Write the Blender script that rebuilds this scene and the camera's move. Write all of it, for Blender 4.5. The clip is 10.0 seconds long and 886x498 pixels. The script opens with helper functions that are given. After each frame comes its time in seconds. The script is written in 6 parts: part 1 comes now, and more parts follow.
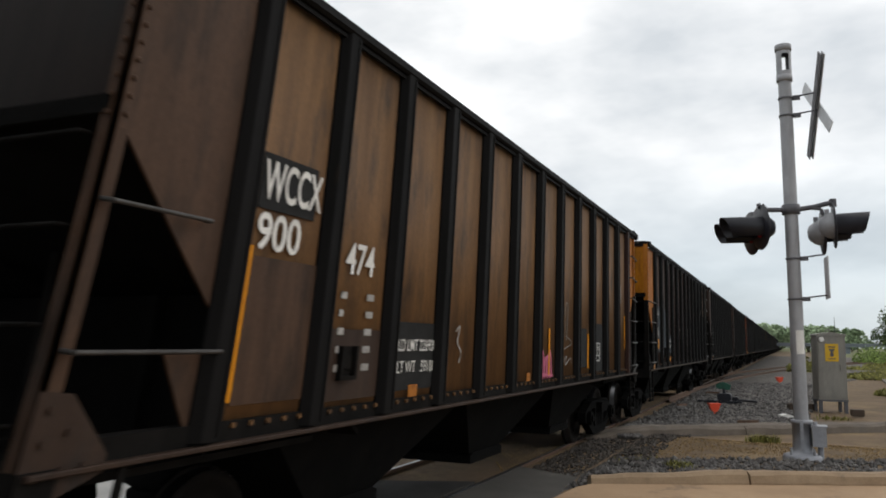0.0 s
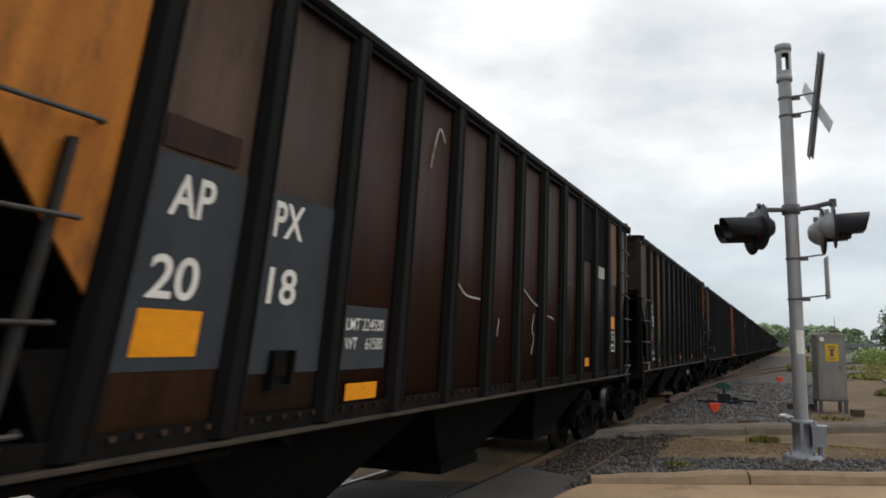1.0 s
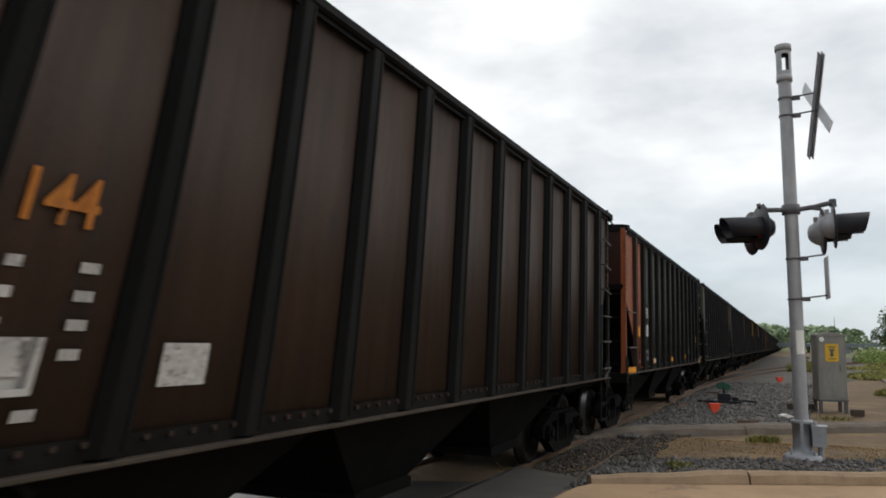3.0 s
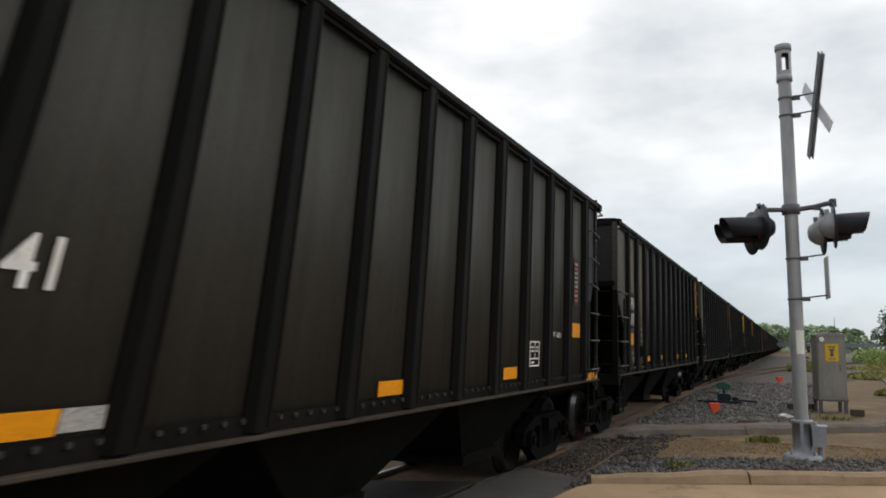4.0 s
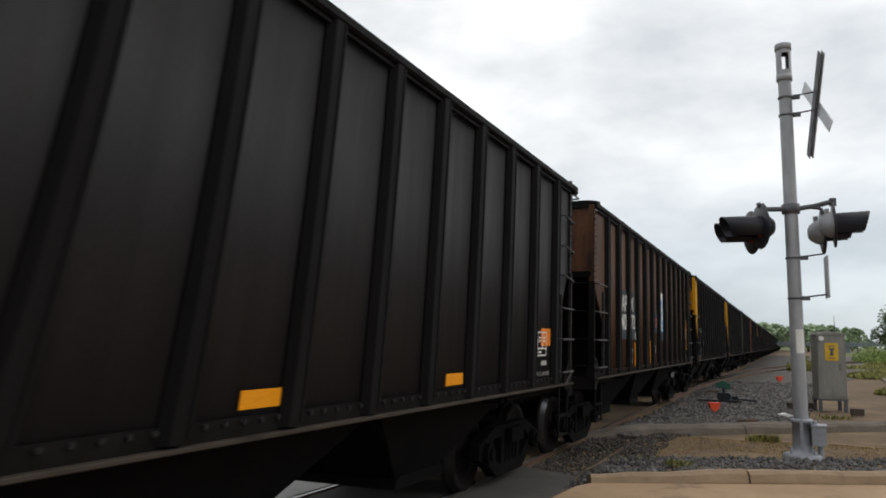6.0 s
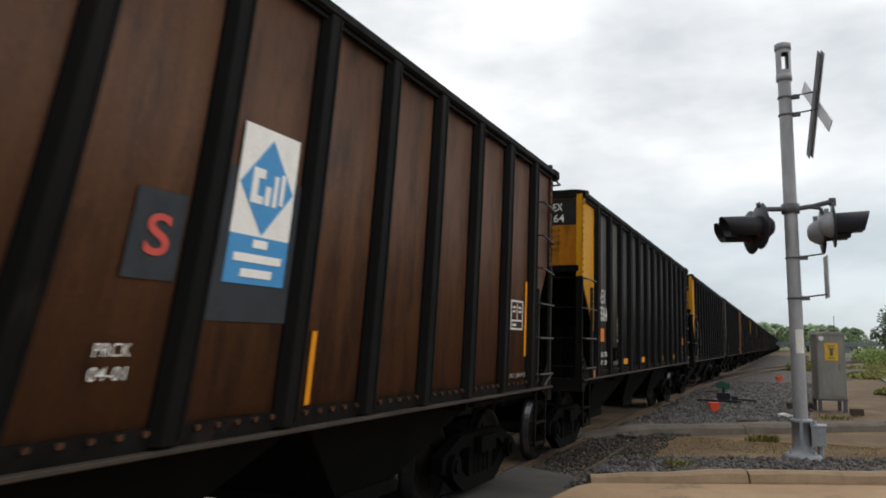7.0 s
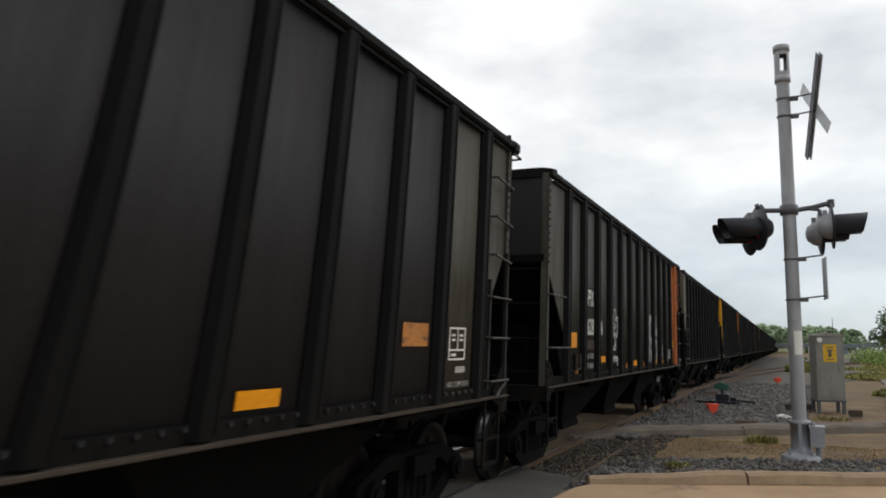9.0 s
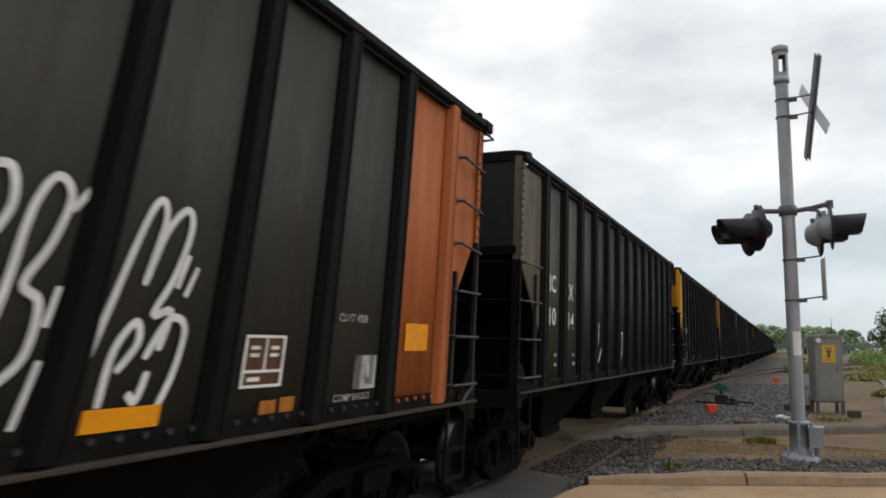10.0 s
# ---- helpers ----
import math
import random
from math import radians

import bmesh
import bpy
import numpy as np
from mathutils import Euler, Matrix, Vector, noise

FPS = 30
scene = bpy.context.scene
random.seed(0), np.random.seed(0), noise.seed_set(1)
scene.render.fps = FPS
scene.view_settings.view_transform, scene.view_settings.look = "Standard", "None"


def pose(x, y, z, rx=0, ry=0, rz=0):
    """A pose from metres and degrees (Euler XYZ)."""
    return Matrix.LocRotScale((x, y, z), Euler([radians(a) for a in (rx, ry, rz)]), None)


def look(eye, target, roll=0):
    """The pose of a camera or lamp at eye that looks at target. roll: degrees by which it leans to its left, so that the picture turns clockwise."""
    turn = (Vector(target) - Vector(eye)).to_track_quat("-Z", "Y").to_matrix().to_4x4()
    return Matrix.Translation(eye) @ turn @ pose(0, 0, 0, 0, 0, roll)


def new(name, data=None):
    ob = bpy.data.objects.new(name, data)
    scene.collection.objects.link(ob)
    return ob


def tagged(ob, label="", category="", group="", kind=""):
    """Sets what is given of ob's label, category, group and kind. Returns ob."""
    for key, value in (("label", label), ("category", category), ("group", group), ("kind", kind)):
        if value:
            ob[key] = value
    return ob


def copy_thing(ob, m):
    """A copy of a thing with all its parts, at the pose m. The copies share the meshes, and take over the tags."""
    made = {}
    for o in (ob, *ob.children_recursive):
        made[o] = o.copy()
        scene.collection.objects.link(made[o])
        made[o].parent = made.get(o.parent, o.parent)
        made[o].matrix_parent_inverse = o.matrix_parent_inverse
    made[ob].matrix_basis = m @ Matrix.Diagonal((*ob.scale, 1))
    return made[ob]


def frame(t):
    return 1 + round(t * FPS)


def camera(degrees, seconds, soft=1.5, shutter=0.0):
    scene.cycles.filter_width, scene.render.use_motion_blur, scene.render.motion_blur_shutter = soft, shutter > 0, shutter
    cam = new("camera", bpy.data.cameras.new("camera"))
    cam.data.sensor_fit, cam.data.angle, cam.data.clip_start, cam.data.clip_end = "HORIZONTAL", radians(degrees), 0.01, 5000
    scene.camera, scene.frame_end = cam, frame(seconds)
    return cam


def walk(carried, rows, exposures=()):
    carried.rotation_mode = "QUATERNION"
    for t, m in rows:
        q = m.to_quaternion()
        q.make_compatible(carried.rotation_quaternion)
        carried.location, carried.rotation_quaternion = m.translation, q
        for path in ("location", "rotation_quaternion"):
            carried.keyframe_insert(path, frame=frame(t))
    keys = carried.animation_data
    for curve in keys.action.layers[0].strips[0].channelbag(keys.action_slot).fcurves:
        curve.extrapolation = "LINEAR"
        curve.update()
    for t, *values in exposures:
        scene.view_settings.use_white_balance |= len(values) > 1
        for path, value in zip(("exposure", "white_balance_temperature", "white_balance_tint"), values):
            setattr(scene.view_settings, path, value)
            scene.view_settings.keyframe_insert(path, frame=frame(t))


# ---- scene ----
cam = camera(59.64, 10.0, soft=1.8, shutter=1.0)
# a phone camera reads its picture line by line, from the top, in about 30 ms
scene.cycles.rolling_shutter_type = "TOP"
scene.cycles.rolling_shutter_duration = 0.065
EYE = Vector((0.0, 0.0, 1.78))


def stand(dx, dy):
    """The handheld camera, swayed by a few hundredths of a degree to the side and up."""
    turn = pose(0, 0, 0, 0, 0, 23.93 + dx) @ pose(0, 0, 0, 96.90 + dy) @ pose(0, 0, 0, 0, 0, 0.73)
    return Matrix.Translation(EYE) @ turn


SWAY = [(0.0, 0.0, 0.0), (0.5, 0.0, 0.04), (1.0, 0.0, 0.0), (1.5, 0.02, 0.01), (2.0, 0.0, 0.02), (2.5, 0.0, 0.05), (2.7, 0.0, 0.02),
        (3.8, 0.0, 0.0), (4.0, 0.0, 0.0), (4.5, 0.0, 0.03), (5.0, -0.01, -0.02), (5.5, 0.0, -0.07), (5.7, 0.0, -0.04),
        (6.8, -0.04, -0.12), (7.0, -0.03, -0.06), (7.5, -0.02, 0.03), (8.0, -0.13, 0.04), (8.5, -0.13, 0.01), (9.0, -0.12, 0.04),
        (9.5, -0.13, 0.18), (10.0, -0.19, 0.09)]
walk(cam, [(t, stand(dx, dy)) for t, dx, dy in SWAY], exposures=[(0.0, 0.0), (10.0, 0.0)])

# ---------------------------------------------------------------- sky and sun
world = bpy.data.worlds.new("overcast_sky")
scene.world = world
world.use_nodes = True
nt = world.node_tree
nt.nodes.clear()
W = nt.nodes.new
w_out, w_bg, w_mix, w_sky = W("ShaderNodeOutputWorld"), W("ShaderNodeBackground"), W("ShaderNodeMix"), W("ShaderNodeTexSky")
w_co, w_sep, w_band, w_map = W("ShaderNodeTexCoord"), W("ShaderNodeSeparateXYZ"), W("ShaderNodeValToRGB"), W("ShaderNodeMapping")
w_noise, w_ramp, w_cloud, w_scale = W("ShaderNodeTexNoise"), W("ShaderNodeValToRGB"), W("ShaderNodeMix"), W("ShaderNodeVectorMath")
w_sky.sky_type, w_sky.sun_disc = "NISHITA", False
w_sky.sun_elevation, w_sky.sun_rotation = radians(40), radians(63)
nt.links.new(w_co.outputs["Generated"], w_sep.inputs[0])
nt.links.new(w_sep.outputs["Z"], w_band.inputs[0])
# pale blue-grey near the horizon, white veil above
for e, (p, c) in zip((w_band.color_ramp.elements[0], w_band.color_ramp.elements[1], w_band.color_ramp.elements.new(0.09), w_band.color_ramp.elements.new(0.25)),
                     ((0.0, (0.57, 0.63, 0.675, 1)), (0.42, (1.36, 1.34, 1.31, 1)), (0.09, (0.63, 0.69, 0.74, 1)), (0.25, (1.0, 1.0, 1.0, 1)))):
    e.position, e.color = p, c
nt.links.new(w_co.outputs["Generated"], w_map.inputs[0])
w_map.inputs["Scale"].default_value = (2.2, 2.2, 5.0)
w_map.inputs["Location"].default_value = (0.7, 0.2, 0.35)
nt.links.new(w_map.outputs[0], w_noise.inputs["Vector"])
w_noise.inputs["Scale"].default_value, w_noise.inputs["Detail"].default_value, w_noise.inputs["Roughness"].default_value = 1.6, 5.0, 0.5
nt.links.new(w_noise.outputs["Fac"], w_ramp.inputs[0])
w_ramp.color_ramp.elements[0].position, w_ramp.color_ramp.elements[0].color = 0.33, (0.74, 0.775, 0.80, 1)
w_ramp.color_ramp.elements[1].position, w_ramp.color_ramp.elements[1].color = 0.62, (1.27, 1.26, 1.24, 1)
w_cloud.data_type, w_cloud.blend_type = "RGBA", "MULTIPLY"
w_cloud.inputs["Factor"].default_value = 1.0
nt.links.new(w_band.outputs[0], w_cloud.inputs["A"])
nt.links.new(w_ramp.outputs[0], w_cloud.inputs["B"])
w_scale.operation = "SCALE"
w_scale.inputs["Scale"].default_value = 0.12
nt.links.new(w_sky.outputs[0], w_scale.inputs[0])
w_mix.data_type = "RGBA"
w_mix.inputs["Factor"].default_value = 0.9
nt.links.new(w_scale.outputs[0], w_mix.inputs["A"])
nt.links.new(w_cloud.outputs["Result"], w_mix.inputs["B"])
nt.links.new(w_mix.outputs["Result"], w_bg.inputs["Color"])
w_bg.inputs["Strength"].default_value = 1.0
nt.links.new(w_bg.outputs[0], w_out.inputs["Surface"])

sun_data = bpy.data.lights.new("sun", "SUN")
sun_data.energy, sun_data.angle, sun_data.color = 0.6, radians(40), (1.0, 0.95, 0.88)
sun = new("sun", sun_data)
sun.matrix_basis = look((0, 0, 45), (-48, -24, 0))


# ---------------------------------------------------------------- materials
def surface(name, base, other=None, rough=0.7, metal=0.0, scale=4.0, grain=40.0, stretch=(1, 1, 1), bump=0.3, spots=None, spot_at=0.62, spot_soft=0.08,
            spot_scale=2.0, vary=0.12, spot_stretch=None, depth=0.01, spec=0.4):
    """A weathered surface: two colours mixed by a large noise, a fine grain, and stains or rust with edges of their own."""
    m = bpy.data.materials.new(name)
    m.use_nodes = True
    t = m.node_tree
    N, Lk = t.nodes.new, t.links.new
    b = t.nodes["Principled BSDF"]
    co, info = N("ShaderNodeTexCoord"), N("ShaderNodeObjectInfo")
    shift = N("ShaderNodeVectorMath")
    shift.operation = "MULTIPLY_ADD"
    Lk(info.outputs["Random"], shift.inputs[0])
    shift.inputs[1].default_value = (37.0, 53.0, 71.0)
    Lk(co.outputs["Object"], shift.inputs[2])

    def mapped(s):
        k = N("ShaderNodeMapping")
        k.inputs["Scale"].default_value = s
        Lk(shift.outputs[0], k.inputs[0])
        return k.outputs[0]

    def noise_of(vec, sc, detail=5.0, r=0.6):
        n = N("ShaderNodeTexNoise")
        n.inputs["Scale"].default_value, n.inputs["Detail"].default_value, n.inputs["Roughness"].default_value = sc, detail, r
        Lk(vec, n.inputs["Vector"])
        return n.outputs["Fac"]

    def mix(fac, a, c, blend="MIX"):
        k = N("ShaderNodeMix")
        k.data_type, k.blend_type = "RGBA", blend
        for sock, v in ((k.inputs["Factor"], fac), (k.inputs["A"], a), (k.inputs["B"], c)):
            if isinstance(v, (int, float)):
                sock.default_value = v
            elif isinstance(v, tuple):
                sock.default_value = (*v[:3], 1)
            else:
                Lk(v, sock)
        return k.outputs["Result"]

    def ramp(fac, lo, hi):
        k = N("ShaderNodeMapRange")
        k.inputs["From Min"].default_value, k.inputs["From Max"].default_value = lo, hi
        Lk(fac, k.inputs["Value"])
        return k.outputs[0]

    large = noise_of(mapped(stretch), scale)
    fine = noise_of(mapped((1, 1, 1)), grain, 3.0)
    col = mix(ramp(large, 0.35, 0.68), base, other or tuple(c * 0.7 for c in base))
    if spots:
        st = noise_of(mapped(spot_stretch or stretch), spot_scale, 8.0, 0.68)
        col = mix(ramp(st, spot_at, spot_at + spot_soft), col, spots)
    grey = N("ShaderNodeMapRange")
    grey.inputs["To Min"].default_value, grey.inputs["To Max"].default_value = 1 - vary * 1.6, 1 + vary * 1.6
    Lk(fine, grey.inputs["Value"])
    comb = N("ShaderNodeCombineColor")
    for s in ("Red", "Green", "Blue"):
        Lk(grey.outputs[0], comb.inputs[s])
    col = mix(1.0, col, comb.outputs[0], "MULTIPLY")
    Lk(col, b.inputs["Base Color"])
    rr = N("ShaderNodeMapRange")
    rr.inputs["To Min"].default_value, rr.inputs["To Max"].default_value = max(0.05, rough - 0.14), min(1, rough + 0.14)
    Lk(large, rr.inputs["Value"])
    Lk(rr.outputs[0], b.inputs["Roughness"])
    b.inputs["Metallic"].default_value = metal
    b.inputs["Specular IOR Level"].default_value = spec
    if bump:
        bp = N("ShaderNodeBump")
        bp.inputs["Strength"].default_value, bp.inputs["Distance"].default_value = bump, depth
        both = N("ShaderNodeMath")
        Lk(fine, both.inputs[0])
        Lk(large, both.inputs[1])
        Lk(both.outputs[0], bp.inputs["Height"])
        Lk(bp.outputs[0], b.inputs["Normal"])
    return m


def paint(name, base, other, spots=(0.05, 0.022, 0.012), at=0.6, rough=0.55):
    """Old railcar paint: streaks that run down, and rust and coal dirt."""
    return surface(name, base, other, rough=rough, scale=1.6, stretch=(3.0, 3.0, 0.35), grain=26, bump=0.3, spots=spots, spot_at=at - 0.07, spot_soft=0.20,
                   spot_scale=2.2, spot_stretch=(1.9, 1.9, 0.55), vary=0.16, depth=0.004, spec=0.11)


black_paint = paint("black_car_paint", (0.0205, 0.0198, 0.0215), (0.0165, 0.016, 0.0172), (0.022, 0.0185, 0.0165), 0.63)
grey_black = paint("grey_black_car_paint", (0.0245, 0.0237, 0.0258), (0.0205, 0.0198, 0.0213), (0.026, 0.021, 0.018), 0.63)
olive_paint = paint("olive_grey_car_paint", (0.066, 0.062, 0.051), (0.048, 0.045, 0.037), (0.030, 0.022, 0.016), 0.60)
dark_olive = paint("dark_olive_car_paint", (0.040, 0.040, 0.034), (0.030, 0.030, 0.026), (0.030, 0.022, 0.016), 0.62)
tan_paint = paint("olive_tan_car_paint", (0.115, 0.098, 0.070), (0.085, 0.072, 0.052), (0.045, 0.034, 0.024), 0.60)
brown_rust = paint("rusty_brown_car_paint", (0.150, 0.080, 0.034), (0.098, 0.054, 0.027), (0.040, 0.027, 0.019), 0.57)
brown_paint = paint("brown_car_paint", (0.092, 0.042, 0.021), (0.062, 0.030, 0.017), (0.026, 0.017, 0.013), 0.56)
dark_brown = paint("dark_brown_car_paint", (0.040, 0.025, 0.018), (0.027, 0.017, 0.013), (0.024, 0.019, 0.017), 0.58)
maroon_paint = paint("dark_red_brown_car_paint", (0.0259, 0.0090, 0.0054), (0.0173, 0.0068, 0.0047), (0.0101, 0.0072, 0.0065), 0.58)
deep_maroon = paint("soot_covered_maroon_car_paint", (0.012, 0.0068, 0.0052), (0.008, 0.0052, 0.0044), (0.006, 0.005, 0.0045), 0.58)
old_brown = paint("old_reddish_brown_car_paint", (0.066, 0.037, 0.023), (0.046, 0.027, 0.018), (0.024, 0.016, 0.012), 0.55)
yellow_paint = paint("dirty_yellow_car_paint", (0.54, 0.268, 0.006), (0.43, 0.185, 0.005), (0.14, 0.056, 0.006), 0.65)
amber_paint = paint("rusty_orange_yellow_car_paint", (0.36, 0.135, 0.020), (0.25, 0.085, 0.015), (0.09, 0.038, 0.014), 0.58)
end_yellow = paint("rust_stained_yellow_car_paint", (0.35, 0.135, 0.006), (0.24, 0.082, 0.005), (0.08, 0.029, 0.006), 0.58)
red_orange = paint("dull_red_orange_car_paint", (0.235, 0.072, 0.028), (0.165, 0.050, 0.022), (0.07, 0.028, 0.016), 0.60)
orange_paint = paint("orange_car_paint", (0.36, 0.110, 0.034), (0.27, 0.078, 0.026), (0.10, 0.042, 0.020), 0.62)
# coal dirt, set blacker than coal dust to include the underbody's deep shade
shaded_grime = surface("coal_grime", (0.006, 0.0057, 0.0054), (0.004, 0.004, 0.004), rough=0.95, scale=3, bump=0.3, spec=0.05)
under_steel = surface("dusty_black_steel", (0.0095, 0.0085, 0.0078), (0.005, 0.0047, 0.0044), rough=0.85, scale=4, bump=0.3, spots=(0.024, 0.016, 0.011), spot_at=0.64, spec=0.06)
rib_black = surface("sooty_rib_paint", (0.0075, 0.007, 0.007), (0.005, 0.005, 0.005), rough=0.6, scale=2, stretch=(2, 2, 0.5), bump=0.2, spots=(0.013, 0.010, 0.008), spot_at=0.64, spec=0.05)
rung_steel = surface("worn_handrail_steel", (0.055, 0.052, 0.050), (0.03, 0.028, 0.027), rough=0.55, metal=0.3, scale=6)
stile_steel = surface("dusty_ladder_steel", (0.026, 0.024, 0.023), (0.016, 0.015, 0.014), rough=0.7, scale=6, spec=0.15)
wheel_steel = surface("rusty_wheel_steel", (0.012, 0.010, 0.0085), (0.007, 0.006, 0.0055), rough=0.8, scale=5, spec=0.1)
tread_steel = surface("polished_steel", (0.26, 0.26, 0.27), (0.15, 0.15, 0.155), rough=0.38, metal=1.0, scale=6, bump=0.05)
reflector = surface("orange_yellow_reflective_tape", (0.68, 0.265, 0.002), (0.58, 0.215, 0.002), rough=0.5, scale=5, grain=60, bump=0.05, vary=0.07, spots=(0.40, 0.15, 0.006), spot_at=0.64, spot_scale=5, spec=0.15)
reflector_orange = surface("deep_orange_reflective_tape", (0.66, 0.185, 0.004), (0.57, 0.155, 0.004), rough=0.5, scale=5, grain=60, bump=0.05, vary=0.07, spots=(0.40, 0.11, 0.006), spot_at=0.64, spot_scale=5, spec=0.15)
reflector_dirty = surface("faded_orange_tape", (0.42, 0.16, 0.022), (0.30, 0.115, 0.02), rough=0.6, scale=6, spots=(0.10, 0.05, 0.02), spot_at=0.55, vary=0.1)
white_paint = surface("stencil_white", (0.66, 0.65, 0.62), (0.52, 0.51, 0.48), rough=0.6, scale=5, spots=(0.16, 0.15, 0.14), spot_at=0.63, spot_scale=7, bump=0.0)
grey_white = surface("faded_stencil_white", (0.36, 0.35, 0.33), (0.24, 0.23, 0.22), rough=0.7, scale=6, spots=(0.09, 0.08, 0.07), spot_at=0.56, spot_scale=8, bump=0.0)
patch_grey = surface("blue_grey_touch_up_paint", (0.032, 0.038, 0.046), (0.025, 0.030, 0.036), rough=0.65, scale=3, bump=0.1, spec=0.14)
patch_black = surface("black_touch_up_paint", (0.0155, 0.0155, 0.0155), (0.0115, 0.0115, 0.0115), rough=0.7, scale=3, bump=0.1, spec=0.12)
pink_spray = surface("pink_spray_paint", (0.50, 0.10, 0.20), (0.40, 0.09, 0.16), rough=0.6, scale=6, bump=0.0)
spray_white = surface("white_spray_paint", (0.62, 0.62, 0.62), (0.45, 0.45, 0.45), rough=0.6, scale=4, bump=0.0)
sign_blue = surface("logo_blue", (0.03, 0.22, 0.50), (0.04, 0.25, 0.52), rough=0.5, scale=3, bump=0.0)
sign_white = surface("decal_white", (0.78, 0.78, 0.75), (0.70, 0.70, 0.68), rough=0.5, scale=4, bump=0.0)
red_mark = surface("red_letter_paint", (0.50, 0.06, 0.04), (0.42, 0.05, 0.04), rough=0.6, scale=4, bump=0.0)
galvanised = surface("galvanised_steel", (0.31, 0.315, 0.33), (0.25, 0.255, 0.27), rough=0.55, metal=0.25, scale=9, grain=70, bump=0.08, stretch=(1, 1, 0.4), spots=(0.28, 0.28, 0.28), spot_at=0.62)
silver_paint = surface("aluminium_paint", (0.30, 0.31, 0.335), (0.24, 0.25, 0.275), rough=0.5, metal=0.2, scale=7, grain=50, bump=0.08)
lamp_black = surface("matt_black_signal_paint", (0.013, 0.0135, 0.018), (0.018, 0.019, 0.026), rough=0.42, scale=8, bump=0.05, spec=0.35)
hood_grey = surface("weathered_blue_grey_hood_paint", (0.015, 0.0165, 0.024), (0.010, 0.011, 0.016), rough=0.5, scale=6, bump=0.05, spec=0.2)
sill_dust = surface("dusty_brown_sill_steel", (0.054, 0.043, 0.034), (0.034, 0.027, 0.022), rough=0.85, scale=2.5, grain=30, bump=0.2, spots=(0.022, 0.018, 0.015), spot_at=0.6, spec=0.12)
dark_bracket = surface("dark_cast_iron", (0.09, 0.09, 0.10), (0.06, 0.06, 0.07), rough=0.6, scale=8)
red_glass = surface("red_signal_lens", (0.36, 0.015, 0.018), (0.28, 0.012, 0.014), rough=0.15, scale=20, bump=0.1)
sign_metal = surface("sign_sheet_back", (0.55, 0.56, 0.58), (0.46, 0.47, 0.49), rough=0.45, metal=0.3, scale=6, bump=0.05)
cabinet_grey = surface("bare_aluminium_case", (0.23, 0.22, 0.195), (0.18, 0.172, 0.155), rough=0.55, metal=0.2, scale=4, bump=0.1, stretch=(2, 2, 0.5), spots=(0.19, 0.18, 0.165), spot_at=0.6)
warn_yellow = surface("warning_yellow", (0.62, 0.38, 0.015), (0.55, 0.33, 0.015), rough=0.5, scale=5, bump=0.0)
flag_red = surface("orange_red_plastic", (0.75, 0.07, 0.02), (0.62, 0.06, 0.02), rough=0.5, scale=6, bump=0.05)
flag_green = surface("dark_green_paint", (0.02, 0.10, 0.065), (0.02, 0.07, 0.05), rough=0.6, scale=6)
concrete = surface("tan_concrete", (0.38, 0.255, 0.150), (0.30, 0.195, 0.112), rough=0.85, scale=1.6, grain=60, bump=0.35, spots=(0.21, 0.145, 0.09), spot_at=0.58, spot_scale=1.4, depth=0.006)
kerb_mat = surface("weathered_kerb_concrete", (0.30, 0.215, 0.135), (0.21, 0.145, 0.09), rough=0.9, scale=3.0, grain=50, bump=0.5, spots=(0.15, 0.115, 0.085), spot_at=0.60, spot_scale=3.0, depth=0.012)
berm_mat = surface("old_asphalt_berm", (0.135, 0.110, 0.088), (0.095, 0.078, 0.062), rough=0.95, scale=2.5, grain=30, bump=0.6, spots=(0.10, 0.085, 0.07), spot_at=0.58, depth=0.02)
asphalt = surface("worn_asphalt", (0.070, 0.064, 0.056), (0.050, 0.046, 0.041), rough=0.9, scale=1.5, grain=50, bump=0.5, spots=(0.095, 0.084, 0.070), spot_at=0.6, depth=0.01)
far_road_mat = surface("pale_concrete_road", (0.44, 0.43, 0.41), (0.36, 0.35, 0.335), rough=0.85, scale=1.2, grain=40, bump=0.3)
ground_mat = surface("dirt_and_dry_grass", (0.135, 0.086, 0.045), (0.088, 0.060, 0.032), rough=0.95, scale=0.9, grain=14, bump=0.9, spots=(0.19, 0.128, 0.062), spot_at=0.50, spot_soft=0.16, spot_scale=1.1, vary=0.22, depth=0.02)
field_mat = surface("grassy_field", (0.085, 0.105, 0.035), (0.13, 0.125, 0.05), rough=0.95, scale=0.12, grain=6, bump=0.8, spots=(0.19, 0.17, 0.12), spot_at=0.60, spot_scale=0.08, vary=0.25, depth=0.05)
ballast_mat = surface("crushed_grey_stone_bed", (0.103, 0.090, 0.078), (0.073, 0.063, 0.054), rough=0.95, scale=1.0, grain=22, bump=1.0, spots=(0.135, 0.126, 0.115), spot_at=0.52, spot_scale=14, vary=0.3, depth=0.05)
stone_mat = surface("grey_ballast_stone", (0.118, 0.111, 0.106), (0.060, 0.056, 0.053), rough=0.9, scale=2.5, grain=30, bump=0.4, vary=0.2)
dark_stone = surface("oily_brown_ballast_stone", (0.062, 0.052, 0.043), (0.036, 0.031, 0.027), rough=0.95, scale=2.5, grain=30, bump=0.4, vary=0.2)
lane_grey = surface("gravel_lane", (0.17, 0.155, 0.135), (0.13, 0.118, 0.10), rough=0.95, scale=0.5, grain=16, bump=0.7, vary=0.2, depth=0.03)
rail_side = surface("rusty_rail", (0.11, 0.062, 0.038), (0.075, 0.045, 0.03), rough=0.85, scale=5)
